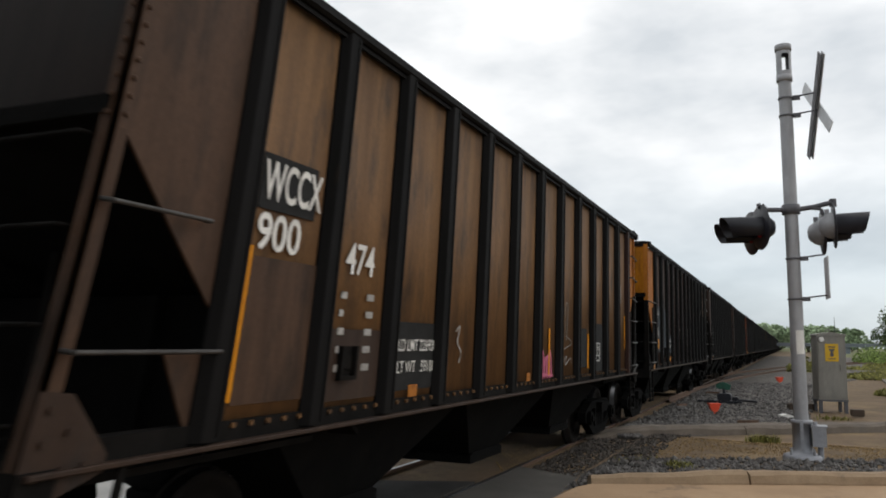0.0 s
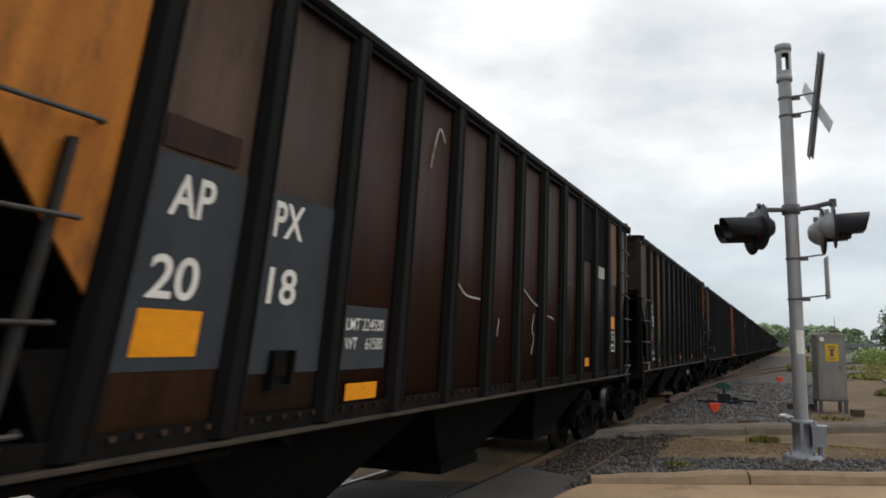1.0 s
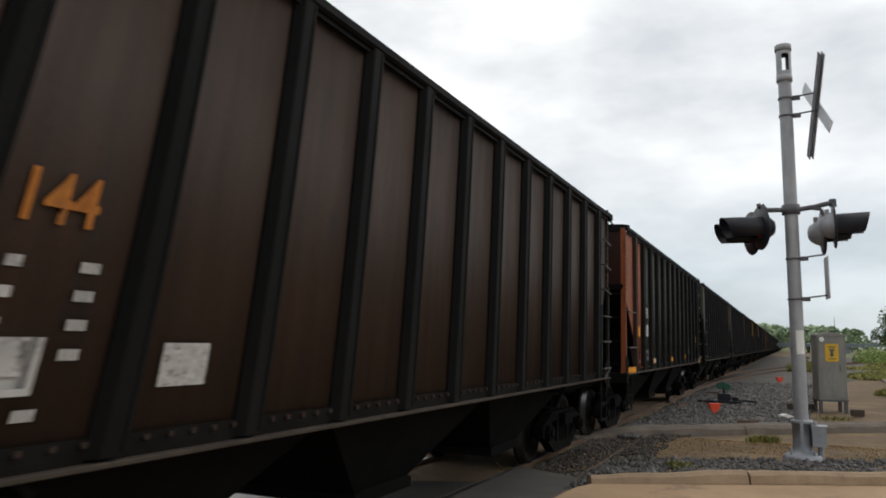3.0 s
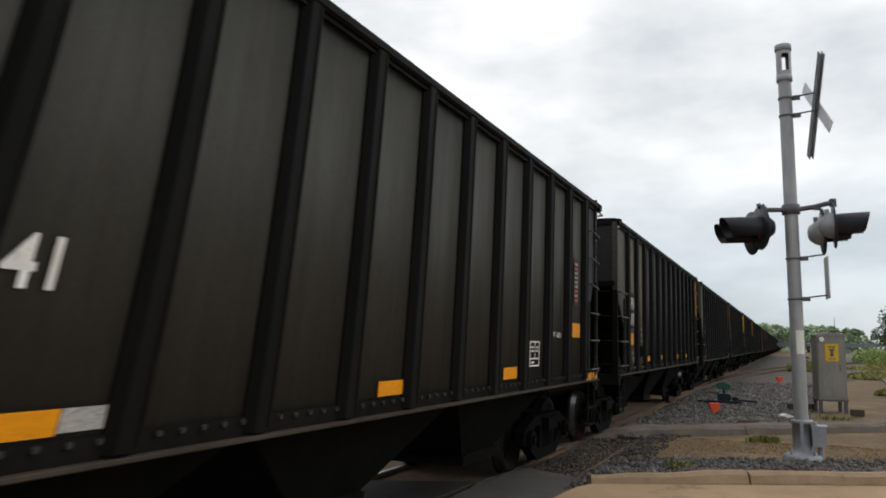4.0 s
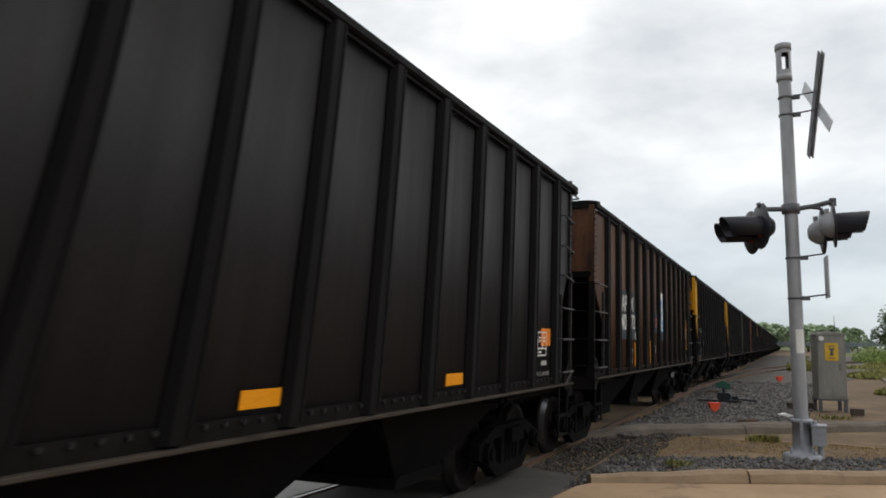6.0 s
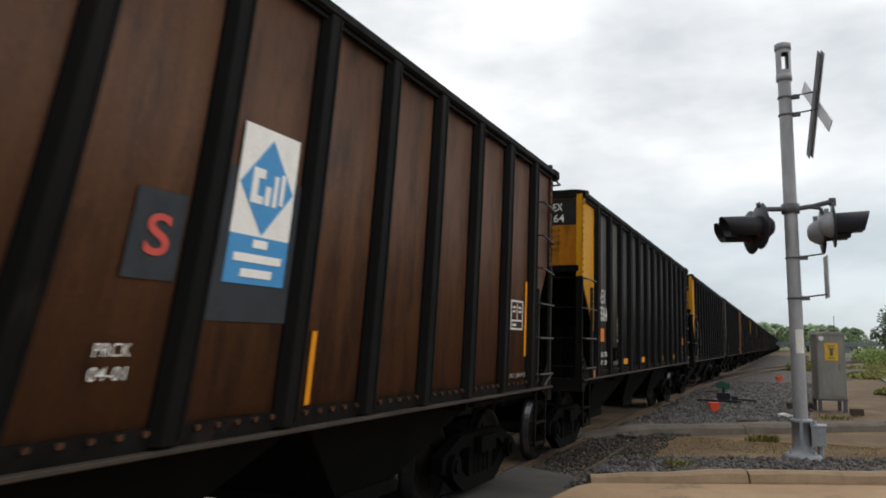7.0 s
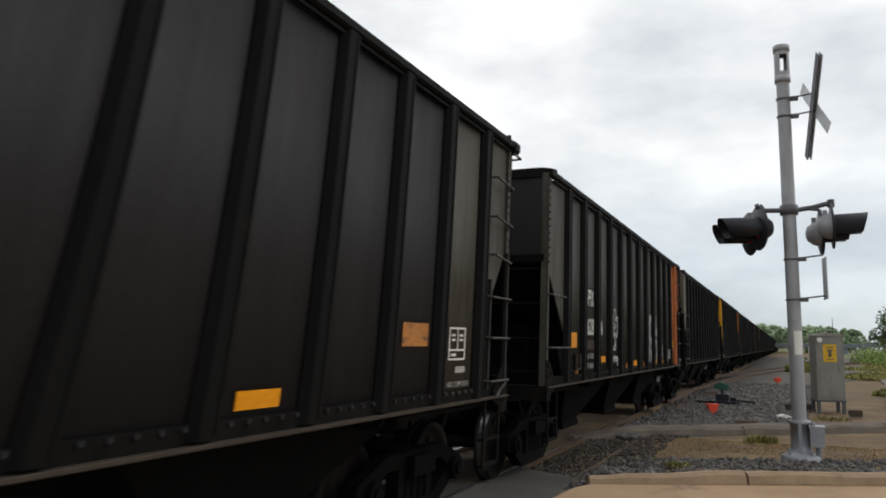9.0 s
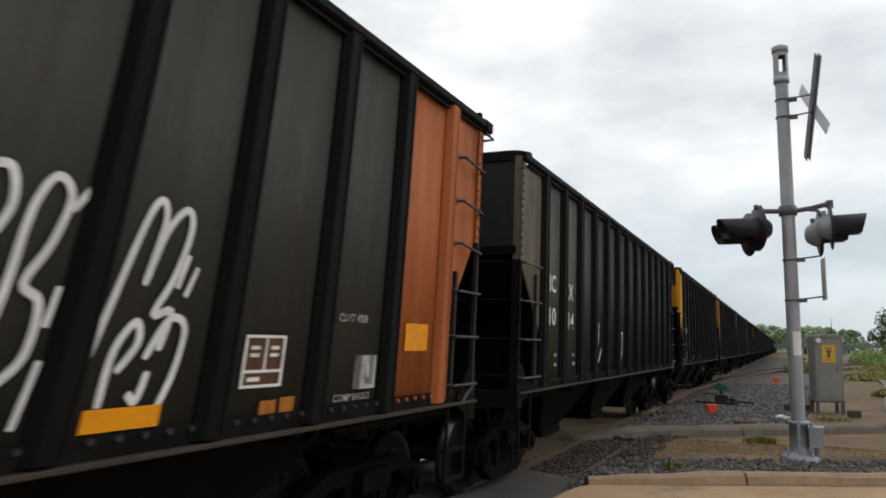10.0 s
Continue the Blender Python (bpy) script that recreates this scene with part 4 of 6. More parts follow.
def stones(name, count, place, size, mat, label, seed):
    rnd = random.Random(seed)
    b = Build()
    for _ in range(count):
        x, y, z = place(rnd)
        vs, fs = stone_shape(rnd)
        r, a = size * (0.55 + 0.9 * rnd.random() ** 2), rnd.random() * 6.3
        c, s = math.cos(a), math.sin(a)
        b.add([(x + r * (p[0] * c - p[1] * s), y + r * (p[0] * s + p[1] * c), z + r * p[2]) for p in vs], fs)
    return tagged(put(name, b.mesh(name, mat)), label=label, category="gravel", kind="stuff")


def isle_paint(mat):
    """Stone by stone a little lighter or darker."""
    t = mat.node_tree
    geo, rng, mixn = t.nodes.new("ShaderNodeNewGeometry"), t.nodes.new("ShaderNodeMapRange"), t.nodes.new("ShaderNodeVectorMath")
    rng.inputs["To Min"].default_value, rng.inputs["To Max"].default_value = 0.45, 1.55
    t.links.new(geo.outputs["Random Per Island"], rng.inputs["Value"])
    mixn.operation = "SCALE"
    link = t.nodes["Principled BSDF"].inputs["Base Color"].links[0]
    t.links.new(link.from_socket, mixn.inputs[0])
    t.links.new(rng.outputs[0], mixn.inputs["Scale"])
    t.links.new(mixn.outputs[0], t.nodes["Principled BSDF"].inputs["Base Color"])


for m in (stone_mat, dark_stone, leaf_far, leaf_near, bush_mat, weed_mat, dry_mat):
    isle_paint(m)


def beside_kerb(rnd):
    k, off = rnd.random() * 7.5 - 0.3, 0.22 + 1.55 * rnd.random() ** 1.2
    x, y = along(KERB, k, off)
    return x, y, ground_z(x, y) + 0.012


def on_apron(rnd):
    y = 15.5 + 26 * rnd.random() ** 1.7
    x = -3.3 + (3.4 + 0.05 * (y - 15)) * rnd.random()
    if y < 19.5 and x > -3.1 + (y - 15.6) * 1.1:
        x = -3.3 + 0.6 * rnd.random()
    return x, y, 0.012


def on_shoulder(rnd):
    y = 10.5 + 8 * rnd.random()
    x = -3.5 + 1.7 * rnd.random() ** 1.5
    return x, y, max(-0.12, ground_z(x, y)) + 0.01


stones("gravel_beside_kerb", 2600, beside_kerb, 0.042, stone_mat, "blue-grey crushed stones between kerb and grass", 3)
stones("gravel_beside_track", 6500, on_apron, 0.048, stone_mat, "loose grey ballast stones beside the track", 4)
stones("gravel_on_shoulder", 3400, on_shoulder, 0.036, dark_stone, "dark ballast stones along the rail", 5)


def tufts(name, count, place, height, mat, label, seed, lean=0.6, thin=0.006):
    """Grass and weeds: many thin bent blades."""
    rnd = random.Random(seed)
    b = Build()
    for _ in range(count):
        x, y = place(rnd)
        z, a, h = ground_z(x, y), rnd.random() * 6.3, height * (0.4 + 0.8 * rnd.random())
        dx, dy, w = math.cos(a), math.sin(a), thin * (1 + rnd.random())
        l = lean * h * rnd.random()
        b.add([(x - dy * w, y + dx * w, z - 0.01), (x + dy * w, y - dx * w, z - 0.01), (x + dx * l * 0.4 + dy * w * 0.8, y + dy * l * 0.4 - dx * w * 0.8, z + h * 0.6),
               (x + dx * l * 0.4 - dy * w * 0.8, y + dy * l * 0.4 + dx * w * 0.8, z + h * 0.6), (x + dx * l, y + dy * l, z + h)], [(0, 1, 2, 3), (3, 2, 4)])
    return tagged(put(name, b.mesh(name, mat)), label=label, category="grass", kind="stuff")


def dry_place(rnd):
    k, off = 3.4 + 2.4 * rnd.gauss(0, 1), 2.9 + 1.1 * rnd.gauss(0, 1)
    x, y = along(KERB, max(-0.8, k), min(4.9, max(1.3, off)))
    if noise.noise(Vector((x * 1.1, y * 1.1, 3))) < -0.05:
        k, off = rnd.random() * 8.0 - 0.6, 1.6 + 3.0 * rnd.random()
        x, y = along(KERB, k, off)
    return x, y


def near_place(cx, cy, r):
    return lambda rnd: (cx + r * (rnd.random() + rnd.random() - 1), cy + r * (rnd.random() + rnd.random() - 1))


tufts("dry_grass", 16000, dry_place, 0.018, dry_mat, "short straw-coloured dry grass", 11, 2.5, 0.0035)
for k, (cx, cy, r, n, h) in enumerate(((-0.45, 15.0, 0.30, 380, 0.14), (-1.35, 10.75, 0.24, 240, 0.08), (-2.0, 11.2, 0.4, 90, 0.05), (1.0, 22.0, 0.5, 160, 0.09))):
    tufts("weed_clump", n, near_place(cx, cy, r), h, weed_mat, "yellow-green weeds in the dirt", 20 + k, 1.0)


# ---------------------------------------------------------------- crossing signal
MX, MY, MZ = 0.15, 12.36, 0.16
FACE = Vector((-0.93, -0.37, 0)).normalized()    # towards the traffic on the track's side


def crossing_signal():
    mast = tagged(new("crossing_signal"), label="galvanised crossing signal mast with hooded red flashers and crossbuck", category="crossing signal")
    mast.matrix_basis = Matrix.Translation((MX, MY, 0)) @ pose(0, 0, 0, 0, -0.4, 0)
    pole = Build()
    pole.rod((0, 0, 0.3), (0, 0, 5.80), 0.098, 20, 0.092)
    put("pole", pole.mesh("pole", galvanised), mast)
    cap = Build()
    cap.turned([(5.74, 0.095), (5.74, 0.112), (5.84, 0.112), (5.84, 0.104)], "z", 20)
    # upper sleeve with an oblong opening that goes through it
    n = 24
    for i in range(n):
        a0, a1 = 2 * math.pi * i / n, 2 * math.pi * (i + 1) / n
        mid = (a0 + a1) / 2
        gap = min(abs((mid - g + math.pi) % (2 * math.pi) - math.pi) for g in (-1.25, math.pi - 1.25)) < 0.5
        for z0, z1 in (((5.80, 5.90), (6.16, 6.30)) if gap else ((5.80, 6.30),)):
            q = [(r * math.cos(a), r * math.sin(a)) for r in (0.106, 0.097) for a in (a0, a1)]
            cap.prism([q[0], q[1], q[3], q[2]], "z", z0, z1)
    cap.turned([(6.22, 0.107), (6.22, 0.118), (6.31, 0.118), (6.32, 0.10), (6.325, 0.0)], "z", 20)
    put("cap", cap.mesh("cap", galvanised), mast)
    base = Build()
    base.turned([(0.05, 0.27), (0.24, 0.27), (0.27, 0.25), (0.29, 0.17), (0.33, 0.135), (0.38, 0.128), (0.70, 0.125), (0.70, 0.15), (0.75, 0.15), (0.755, 0.09)], "z", 10)
    base.box(-0.02, 0.02, -0.16, -0.12, 0.34, 0.76)
    for k in range(4):
        a = math.pi / 4 + k * math.pi / 2
        base.rod((0.21 * math.cos(a), 0.21 * math.sin(a), 0.24), (0.21 * math.cos(a), 0.21 * math.sin(a), 0.34), 0.018, 6)
    put("base", base.mesh("base", silver_paint), mast)
    box = Build()
    box.prism([(0.13, 0.40), (0.31, 0.40), (0.31, 0.64), (0.29, 0.67), (0.15, 0.67), (0.13, 0.64)], "y", -0.17, 0.10)
    box.box(0.115, 0.325, -0.18, 0.11, 0.655, 0.685).rod((0.23, -0.03, 0.2), (0.23, -0.03, 0.42), 0.04, 10).rod((0.17, -0.1, 0.67), (0.17, -0.1, 0.74), 0.03, 8)
    put("junction_box", box.mesh("junction_box", silver_paint), mast)
    sticker = Build()
    for i in range(5):
        a0, a1 = (math.radians(-100 + 14 * k) for k in (i, i + 1))
        sticker.add([(0.1 * math.cos(a), 0.1 * math.sin(a), z) for z in (1.68, 2.02) for a in (a0, a1)], [(0, 1, 3, 2)])
    put("sticker", sticker.mesh("sticker", litter_white), mast)
    for z in (5.48, 5.21, 3.06, 2.47):
        c = Build()
        c.turned([(z - 0.012, 0.096), (z - 0.012, 0.106), (z + 0.012, 0.106), (z + 0.012, 0.096)], "z", 20)
        c.box(0.09, 0.20, -0.03, 0.03, z - 0.03, z + 0.03)
        c.rod((0.15, 0, z + 0.02), (0.42, 0.0, z + 0.05), 0.012, 6)
        put("clamp", c.mesh("clamp", dark_bracket), mast)
    arm = Build()
    arm.turned([(3.72, 0.10), (3.72, 0.125), (3.86, 0.125), (3.86, 0.10)], "z", 16)
    arm.path([(-0.08, -0.02, 3.79), (-0.34, -0.05, 3.80), (-0.40, -0.06, 3.88), (-0.46, -0.06, 3.86)], 0.036, 8)
    arm.path([(0.08, 0.02, 3.79), (0.32, 0.04, 3.82), (0.58, 0.06, 3.88)], 0.036, 8)
    arm.path([(0.28, 0.03, 3.80), (0.40, 0.03, 3.78), (0.42, 0.03, 3.70)], 0.026, 8)
    arm.rod((0.56, 0.06, 3.81), (0.56, 0.06, 3.92), 0.05, 10)
    put("crossarm", arm.mesh("crossarm", dark_bracket), mast)

    def lamp(p, way, tip, shell):
        """A flasher: a round black background, a hood and a domed housing behind."""
        # the hood's cut lies underneath
        m = Matrix.Translation(p) @ (Vector(way).normalized().to_track_quat("Z", "Y").to_matrix().to_4x4())
        disc = Build()
        disc.turned([(0.0, 0.15), (0.0, 0.325), (-0.008, 0.335), (-0.02, 0.325), (-0.02, 0.15)], "z", 28)
        d = put("background", disc.mesh("background", lamp_black), mast, m)
        hood = Build()
        n = 20
        for i in range(n):
            a0, a1 = (math.radians(-52 + 284 * k / n) for k in (i, i + 1))
            ends = [tip * (0.78 + 0.22 * (math.sin(a) * 0.5 + 0.5)) for a in (a0, a1)]
            vs = []
            for r in (0.168, 0.162):
                for a, e in ((a0, ends[0]), (a1, ends[1])):
                    vs += [(r * math.cos(a), r * math.sin(a), 0.0), (r * 0.97 * math.cos(a), r * 0.97 * math.sin(a), e)]
            hood.add(vs, [(0, 2, 3, 1), (4, 5, 7, 6), (1, 3, 7, 5)], True)
        put("hood", hood.mesh("hood", lamp_black if shell is lamp_black else hood_grey, weld=True), mast, m)
        lens = Build()
        lens.turned([(0.005, 0.155), (0.025, 0.13), (0.038, 0.08), (0.042, 0.0)], "z", 20)
        put("lens", lens.mesh("lens", red_glass), mast, m)
        back = Build()
        back.turned([(-0.02, 0.19), (-0.06, 0.19), (-0.12, 0.165), (-0.19, 0.11), (-0.21, 0.06), (-0.21, 0.0)], "z", 20)
        back.box(-0.03, 0.03, 0.15, 0.24, -0.12, -0.06)
        put("housing", back.mesh("housing", shell), mast, m)

    lamp((-0.43, -0.05, 3.54), Vector((-0.91, -0.41, -0.03)), 0.58, lamp_black)
    lamp((-0.57, 0.32, 3.51), Vector((-0.91, -0.41, -0.04)), 0.54, lamp_black)
    lamp((0.57, 0.04, 3.53), Vector((1.0, 0.03, 0.03)), 0.46, galvanised)
    lamp((0.43, 0.34, 3.47), Vector((0.98, 0.10, 0.03)), 0.42, galvanised)

    # crossbuck: two blades on a pair of brackets, seen almost on edge; darker metals stand in for the steep blades'
    # backlit shade
    turn = pose(0, 0, 0, 0, 0, 11.5)
    for ang, dx, length, sheet in ((35, -0.02, 0.80, dark_bracket), (-44, 0.02, 0.60, sign_metal), (35, 0.025, 0.80, galvanised)):
        blade = Build().box(-0.007, 0.007, -0.09, 0.09, -length, length)
        put("crossbuck_blade", blade.mesh("crossbuck_blade", sheet), mast, Matrix.Translation((0.40 + dx, 0.03, 5.32)) @ (turn if sheet is not sign_metal else pose(0, 0, 0, 0, 0, 21)) @ pose(0, 0, 0, ang))
    plate = Build().box(-0.006, 0.006, -0.18, 0.18, -0.30, 0.30)
    put("track_sign", plate.mesh("track_sign", sign_metal), mast, Matrix.Translation((0.43, 0.0, 2.77)) @ pose(0, 0, 0, 0, 0, 6))
    return mast


crossing_signal()


def signal_cabinet():
    cab = tagged(new("signal_cabinet"), label="grey metal signal cabinet on legs with a yellow warning sign", category="cabinet")
    cab.matrix_basis = Matrix.Translation((1.04, 24.3, 0.0)) @ pose(0, 0, 0, 0, 0, 12)
    body = Build()
    body.box(-0.36, 0.36, -0.33, 0.33, 0.36, 2.10)
    body.prism([(-0.385, 2.10), (0.385, 2.10), (0.37, 2.15), (0.0, 2.20), (-0.37, 2.15)], "y", -0.36, 0.36)
    put("body", body.mesh("body", cabinet_grey), cab)
    door = Build().box(-0.335, 0.30, -0.35, -0.33, 0.42, 2.05).box(0.20, 0.25, -0.39, -0.35, 1.15, 1.32)
    put("door", door.mesh("door", cabinet_grey), cab)
    frame_ = Build()
    for x in (-0.32, 0.32):
        for y in (-0.28, 0.28):
            frame_.box(x - 0.04, x + 0.04, y - 0.04, y + 0.04, -0.1, 0.33)
    frame_.box(-0.38, 0.38, -0.34, 0.34, 0.31, 0.36)
    put("stand", frame_.mesh("stand", dark_bracket), cab)
    sign = Build().box(-0.17, 0.17, -0.362, -0.352, 1.40, 1.88)
    plate = put("warning_sign", sign.mesh("warning_sign", warn_yellow), cab)
    pic = Build()
    pic.prism([(-0.09, 1.74), (0.09, 1.74), (0.03, 1.66), (0.05, 1.56), (0.0, 1.52), (-0.05, 1.56), (-0.03, 1.66)], "y", -0.366, -0.362).box(-0.09, 0.09, -0.366, -0.362, 1.78, 1.81).box(-0.09, 0.09, -0.366, -0.362, 1.46, 1.485)
    put("pictogram", pic.mesh("pictogram", dark_bracket), cab)
    lampk = Build().rod((-0.26, -0.34, 2.0), (-0.26, -0.42, 2.0), 0.065, 12)
    put("light", lampk.mesh("light", litter_white), cab)
    hook = Build().path([(-0.05, 0, 2.18), (-0.05, 0, 2.27), (0.05, 0, 2.27), (0.05, 0, 2.18)], 0.014, 6)
    put("lifting_eye", hook.mesh("lifting_eye", cabinet_grey), cab)
    return cab


signal_cabinet()


def block_thing(name, label, category, x, y, z, build, mat, yaw=0):
    return tagged(put(name, build.mesh(name, mat), None, Matrix.Translation((x, y, z)) @ pose(0, 0, 0, 0, 0, yaw)), label=label, category=category)


for x, y, a, w in ((0.32, 24.6, 15, 0.75), (1.60, 23.0, 5, 0.3)):
    block_thing("timber_block", "dark creosoted timber block on the ground beside the cabinet", "timber", x, y, 0.02, Build().box(-w / 2, w / 2, -0.12, 0.12, 0, 0.17, 0.02), timber, a)


def marker_flag(x, y, k):
    b = Build().rod((0, 0, -0.05), (0, 0, 0.22 * k), 0.02, 6)
    b.prism([(-0.17 * k, 0.36 * k), (0.17 * k, 0.36 * k), (0.13 * k, 0.20 * k), (0.05 * k, 0.12 * k), (-0.05 * k, 0.12 * k), (-0.13 * k, 0.20 * k)], "y", -0.11 * k, 0.11 * k)
    b.box(-0.19 * k, 0.19 * k, -0.13 * k, 0.13 * k, 0.34 * k, 0.39 * k)
    return block_thing("track_marker", "bright orange-red plastic marker standing in the gravel", "marker", x, y, 0.0, b, flag_red, 20)


marker_flag(-1.79, 21.5, 0.78)
marker_flag(-0.4, 41.0, 0.85)


def switch_stand():
    sw = tagged(new("switch_stand"), label="low black switch machine with a green target beside the track", category="switch stand")
    sw.matrix_basis = Matrix.Translation((-1.75, 26.0, 0))
    b = Build().box(-0.42, 0.42, -0.25, 0.25, 0.02, 0.10).box(-0.30, 0.10, -0.18, 0.18, 0.10, 0.32, 0.04).box(0.12, 0.30, -0.1, 0.1, 0.10, 0.22).rod((0.3, 0, 0.12), (0.85, -0.1, 0.10), 0.035).box(-0.9, -0.4, -0.06, 0.06, 0.03, 0.09)
    b.rod((-0.1, 0, 0.3), (-0.12, 0, 0.46), 0.05)
    put("machine", b.mesh("machine", lamp_black), sw)
    t = Build().prism([(-0.34, 0.46), (0.06, 0.42), (0.10, 0.58), (-0.14, 0.68), (-0.34, 0.60)], "y", -0.04, 0.04)
    put("target", t.mesh("target", flag_green), sw)
    return sw


switch_stand()
block_thing("litter", "crumpled white paper litter on the gravel", "litter", -0.11, 21.6, 0.01, Build().prism([(-0.16, 0.0), (0.15, 0.0), (0.17, 0.05), (0.02, 0.10), (-0.14, 0.07)], "y", -0.1, 0.1), litter_white, 30)
for k, (x, y, a) in enumerate(((-2.62, 31.0, 10), (-2.9, 24.0, 70), (-0.9, 19.6, 30))):
    block_thing("tie_piece", "short rusty piece of steel lying in the ballast", "scrap", x, y, 0.02, Build().box(-0.25, 0.25, -0.04, 0.04, 0, 0.06, 0.01), rail_side, a)


# ---------------------------------------------------------------- trees and distance
def tree_thing(height, spread, leaves, mat, seed, leaf=0.35, label="leafy deciduous tree"):
    rnd = random.Random(seed)
    tree = tagged(new("tree"), label=label, category="tree")
    tb = Build()
    tb.rod((0, 0, -0.3), (0.05 * height * (rnd.random() - 0.5), 0, height * 0.45), height * 0.028, 8, height * 0.016)
    centres = []
    for k in range(13):
        a, h = rnd.random() * 6.3, height * (0.30 + 0.62 * rnd.random())
        r = spread * (0.25 + 0.75 * rnd.random()) * (1.05 - abs(h / height - 0.55))
        c = Vector((r * math.cos(a), r * math.sin(a), h))
        centres.append((c, spread * (0.28 + 0.26 * rnd.random())))
        tb.rod((0, 0, height * (0.22 + 0.2 * rnd.random())), c, height * 0.010, 5, height * 0.003)
    put("trunk", tb.mesh("trunk", bark), tree)
    cb = Build()
    for _ in range(leaves):
        c, r = centres[rnd.randrange(len(centres))]
        d = Vector((rnd.gauss(0, 1), rnd.gauss(0, 1), rnd.gauss(0, 0.8))).normalized() * r * (0.35 + 0.75 * rnd.random() ** 0.6)
        p = c + d
        u = Vector((rnd.gauss(0, 1), rnd.gauss(0, 1), rnd.gauss(0, 1))).normalized()
        w = u.orthogonal().normalized() * leaf * (0.5 + 0.7 * rnd.random())
        u = u * leaf * (0.5 + 0.7 * rnd.random())
        cb.add([p - u, p + w * 0.6, p + u, p - w * 0.6], [(0, 1, 2, 3)])
    put("crown", cb.mesh("crown", mat), tree)
    return tree


far_kinds = [tree_thing(10, 4.2, 1500, leaf_far, s, 0.55, "tree with haze-tinted green leaves in the distant tree line") for s in (41, 42, 43)]
rnd = random.Random(77)
places = []
for i in range(16):                       # wood beyond the end of the yard
    places.append((-22 + i * 3.1 + rnd.random() * 2, 300 + rnd.random() * 40, 0.72 + 0.3 * rnd.random()))
for i in range(14):
    places.append((30 + i * 5.0 + rnd.random() * 3, 330 + rnd.random() * 60, 0.42 + 0.25 * rnd.random()))
for i in range(26):                       # wood behind the field on the other side
    places.append((-70 - rnd.random() * 60, 15 + i * 5.5 + rnd.random() * 4, 0.55 + 0.45 * rnd.random()))
places += [(-9, 296, 1.0), (-4, 310, 1.02), (2, 300, 0.98), (7, 306, 0.95), (11, 300, 0.86)]
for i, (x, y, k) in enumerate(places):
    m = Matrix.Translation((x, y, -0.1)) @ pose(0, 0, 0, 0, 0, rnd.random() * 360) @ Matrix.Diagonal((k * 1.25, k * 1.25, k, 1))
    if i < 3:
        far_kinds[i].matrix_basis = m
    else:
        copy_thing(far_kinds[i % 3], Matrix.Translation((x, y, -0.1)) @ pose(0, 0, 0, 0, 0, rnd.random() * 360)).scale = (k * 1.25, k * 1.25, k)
near_tree = tree_thing(8.2, 3.6, 5200, leaf_near, 51, 0.20, "dark green leafy tree at the edge of the yard")
near_tree.matrix_basis = Matrix.Translation((14.3, 118, 0.1))
left_tree = tree_thing(7.0, 3.2, 3600, leaf_near, 52, 0.17, "green leafy tree beside the house")
left_tree.matrix_basis = Matrix.Translation((-43, 44.5, -0.1))
copy_thing(left_tree, Matrix.Translation((-52, 39, -0.1)) @ pose(0, 0, 0, 0, 0, 120))
copy_thing(left_tree, Matrix.Translation((-60, 54, -0.1)) @ pose(0, 0, 0, 0, 0, 220))
copy_thing(left_tree, Matrix.Translation((-38, 60, -0.1)) @ pose(0, 0, 0, 0, 0, 20))


def bush(x, y, r, h, seed, mat=None):
    rnd = random.Random(seed)
    b = Build()
    for _ in range(900):
        a, q = rnd.random() * 6.3, rnd.random() ** 0.5
        p = Vector((r * q * math.cos(a), r * q * math.sin(a), h * rnd.random() * (1 - 0.6 * q * q) * (0.8 + 0.3 * math.sin(a * 3 + seed))))
        u = Vector((rnd.gauss(0, 1), rnd.gauss(0, 1), rnd.gauss(0, 1))).normalized()
        w, s = u.orthogonal().normalized(), 0.10 + 0.05 * r * rnd.random()
        b.add([p - u * s, p + w * s * 0.6, p + u * s, p - w * s * 0.6], [(0, 1, 2, 3)])
    return tagged(put("bush", b.mesh("bush", mat or bush_mat), None, Matrix.Translation((x, y, 0.0))), label="light green bush at the edge of the yard", category="bush")


for i in range(15):
    bush(9 + i * 1.7 + (i % 3), 105 + 9 * math.sin(i * 2.1) + i * 2, 2.0 + 0.5 * (i % 3), 2.0 + 0.5 * (i % 2), 60 + i)
for k, (x, y, r) in enumerate(((4.2, 52, 1.6), (5.8, 58, 2.0), (8.5, 66, 2.6), (6.0, 72, 2.0), (12.0, 74, 3.0), (10.0, 88, 3.2), (5.2, 40.5, 0.9), (3.6, 34.0, 0.6), (16.0, 92, 3.0))):
    bush(x, y, r, 0.28, 120 + k, weed_mat)
bush(7.6, 38.5, 1.2, 0.7, 90)
bush(6.4, 45.5, 0.8, 0.35, 91)
bush(0.9, 62, 1.0, 0.9, 92, weed_mat)
bush(1.7, 66, 1.2, 1.1, 93, weed_mat)

bridge = tagged(new("road_bridge"), label="pale concrete road bridge far beyond the yard", category="bridge")
put("deck", Build().box(-30, 140, 255, 263, 2.0, 2.75).box(-30, 140, 254.6, 255, 2.7, 3.0).mesh("deck", bridge_mat), bridge)
for x in (-12, 16, 44, 72, 100, 128):
    put("pier", Build().box(x - 0.8, x + 0.8, 256, 262, -0.5, 2.05, 0.1).mesh("pier", bridge_mat), bridge)
tower = tagged(put("radio_mast", Build().rod((0, 0, 0), (0, 0, 12.6), 0.2, 6, 0.08).mesh("radio_mast", dark_bracket), None, Matrix.Translation((15.3, 302, -0.2))), label="thin grey radio mast above the trees", category="mast")

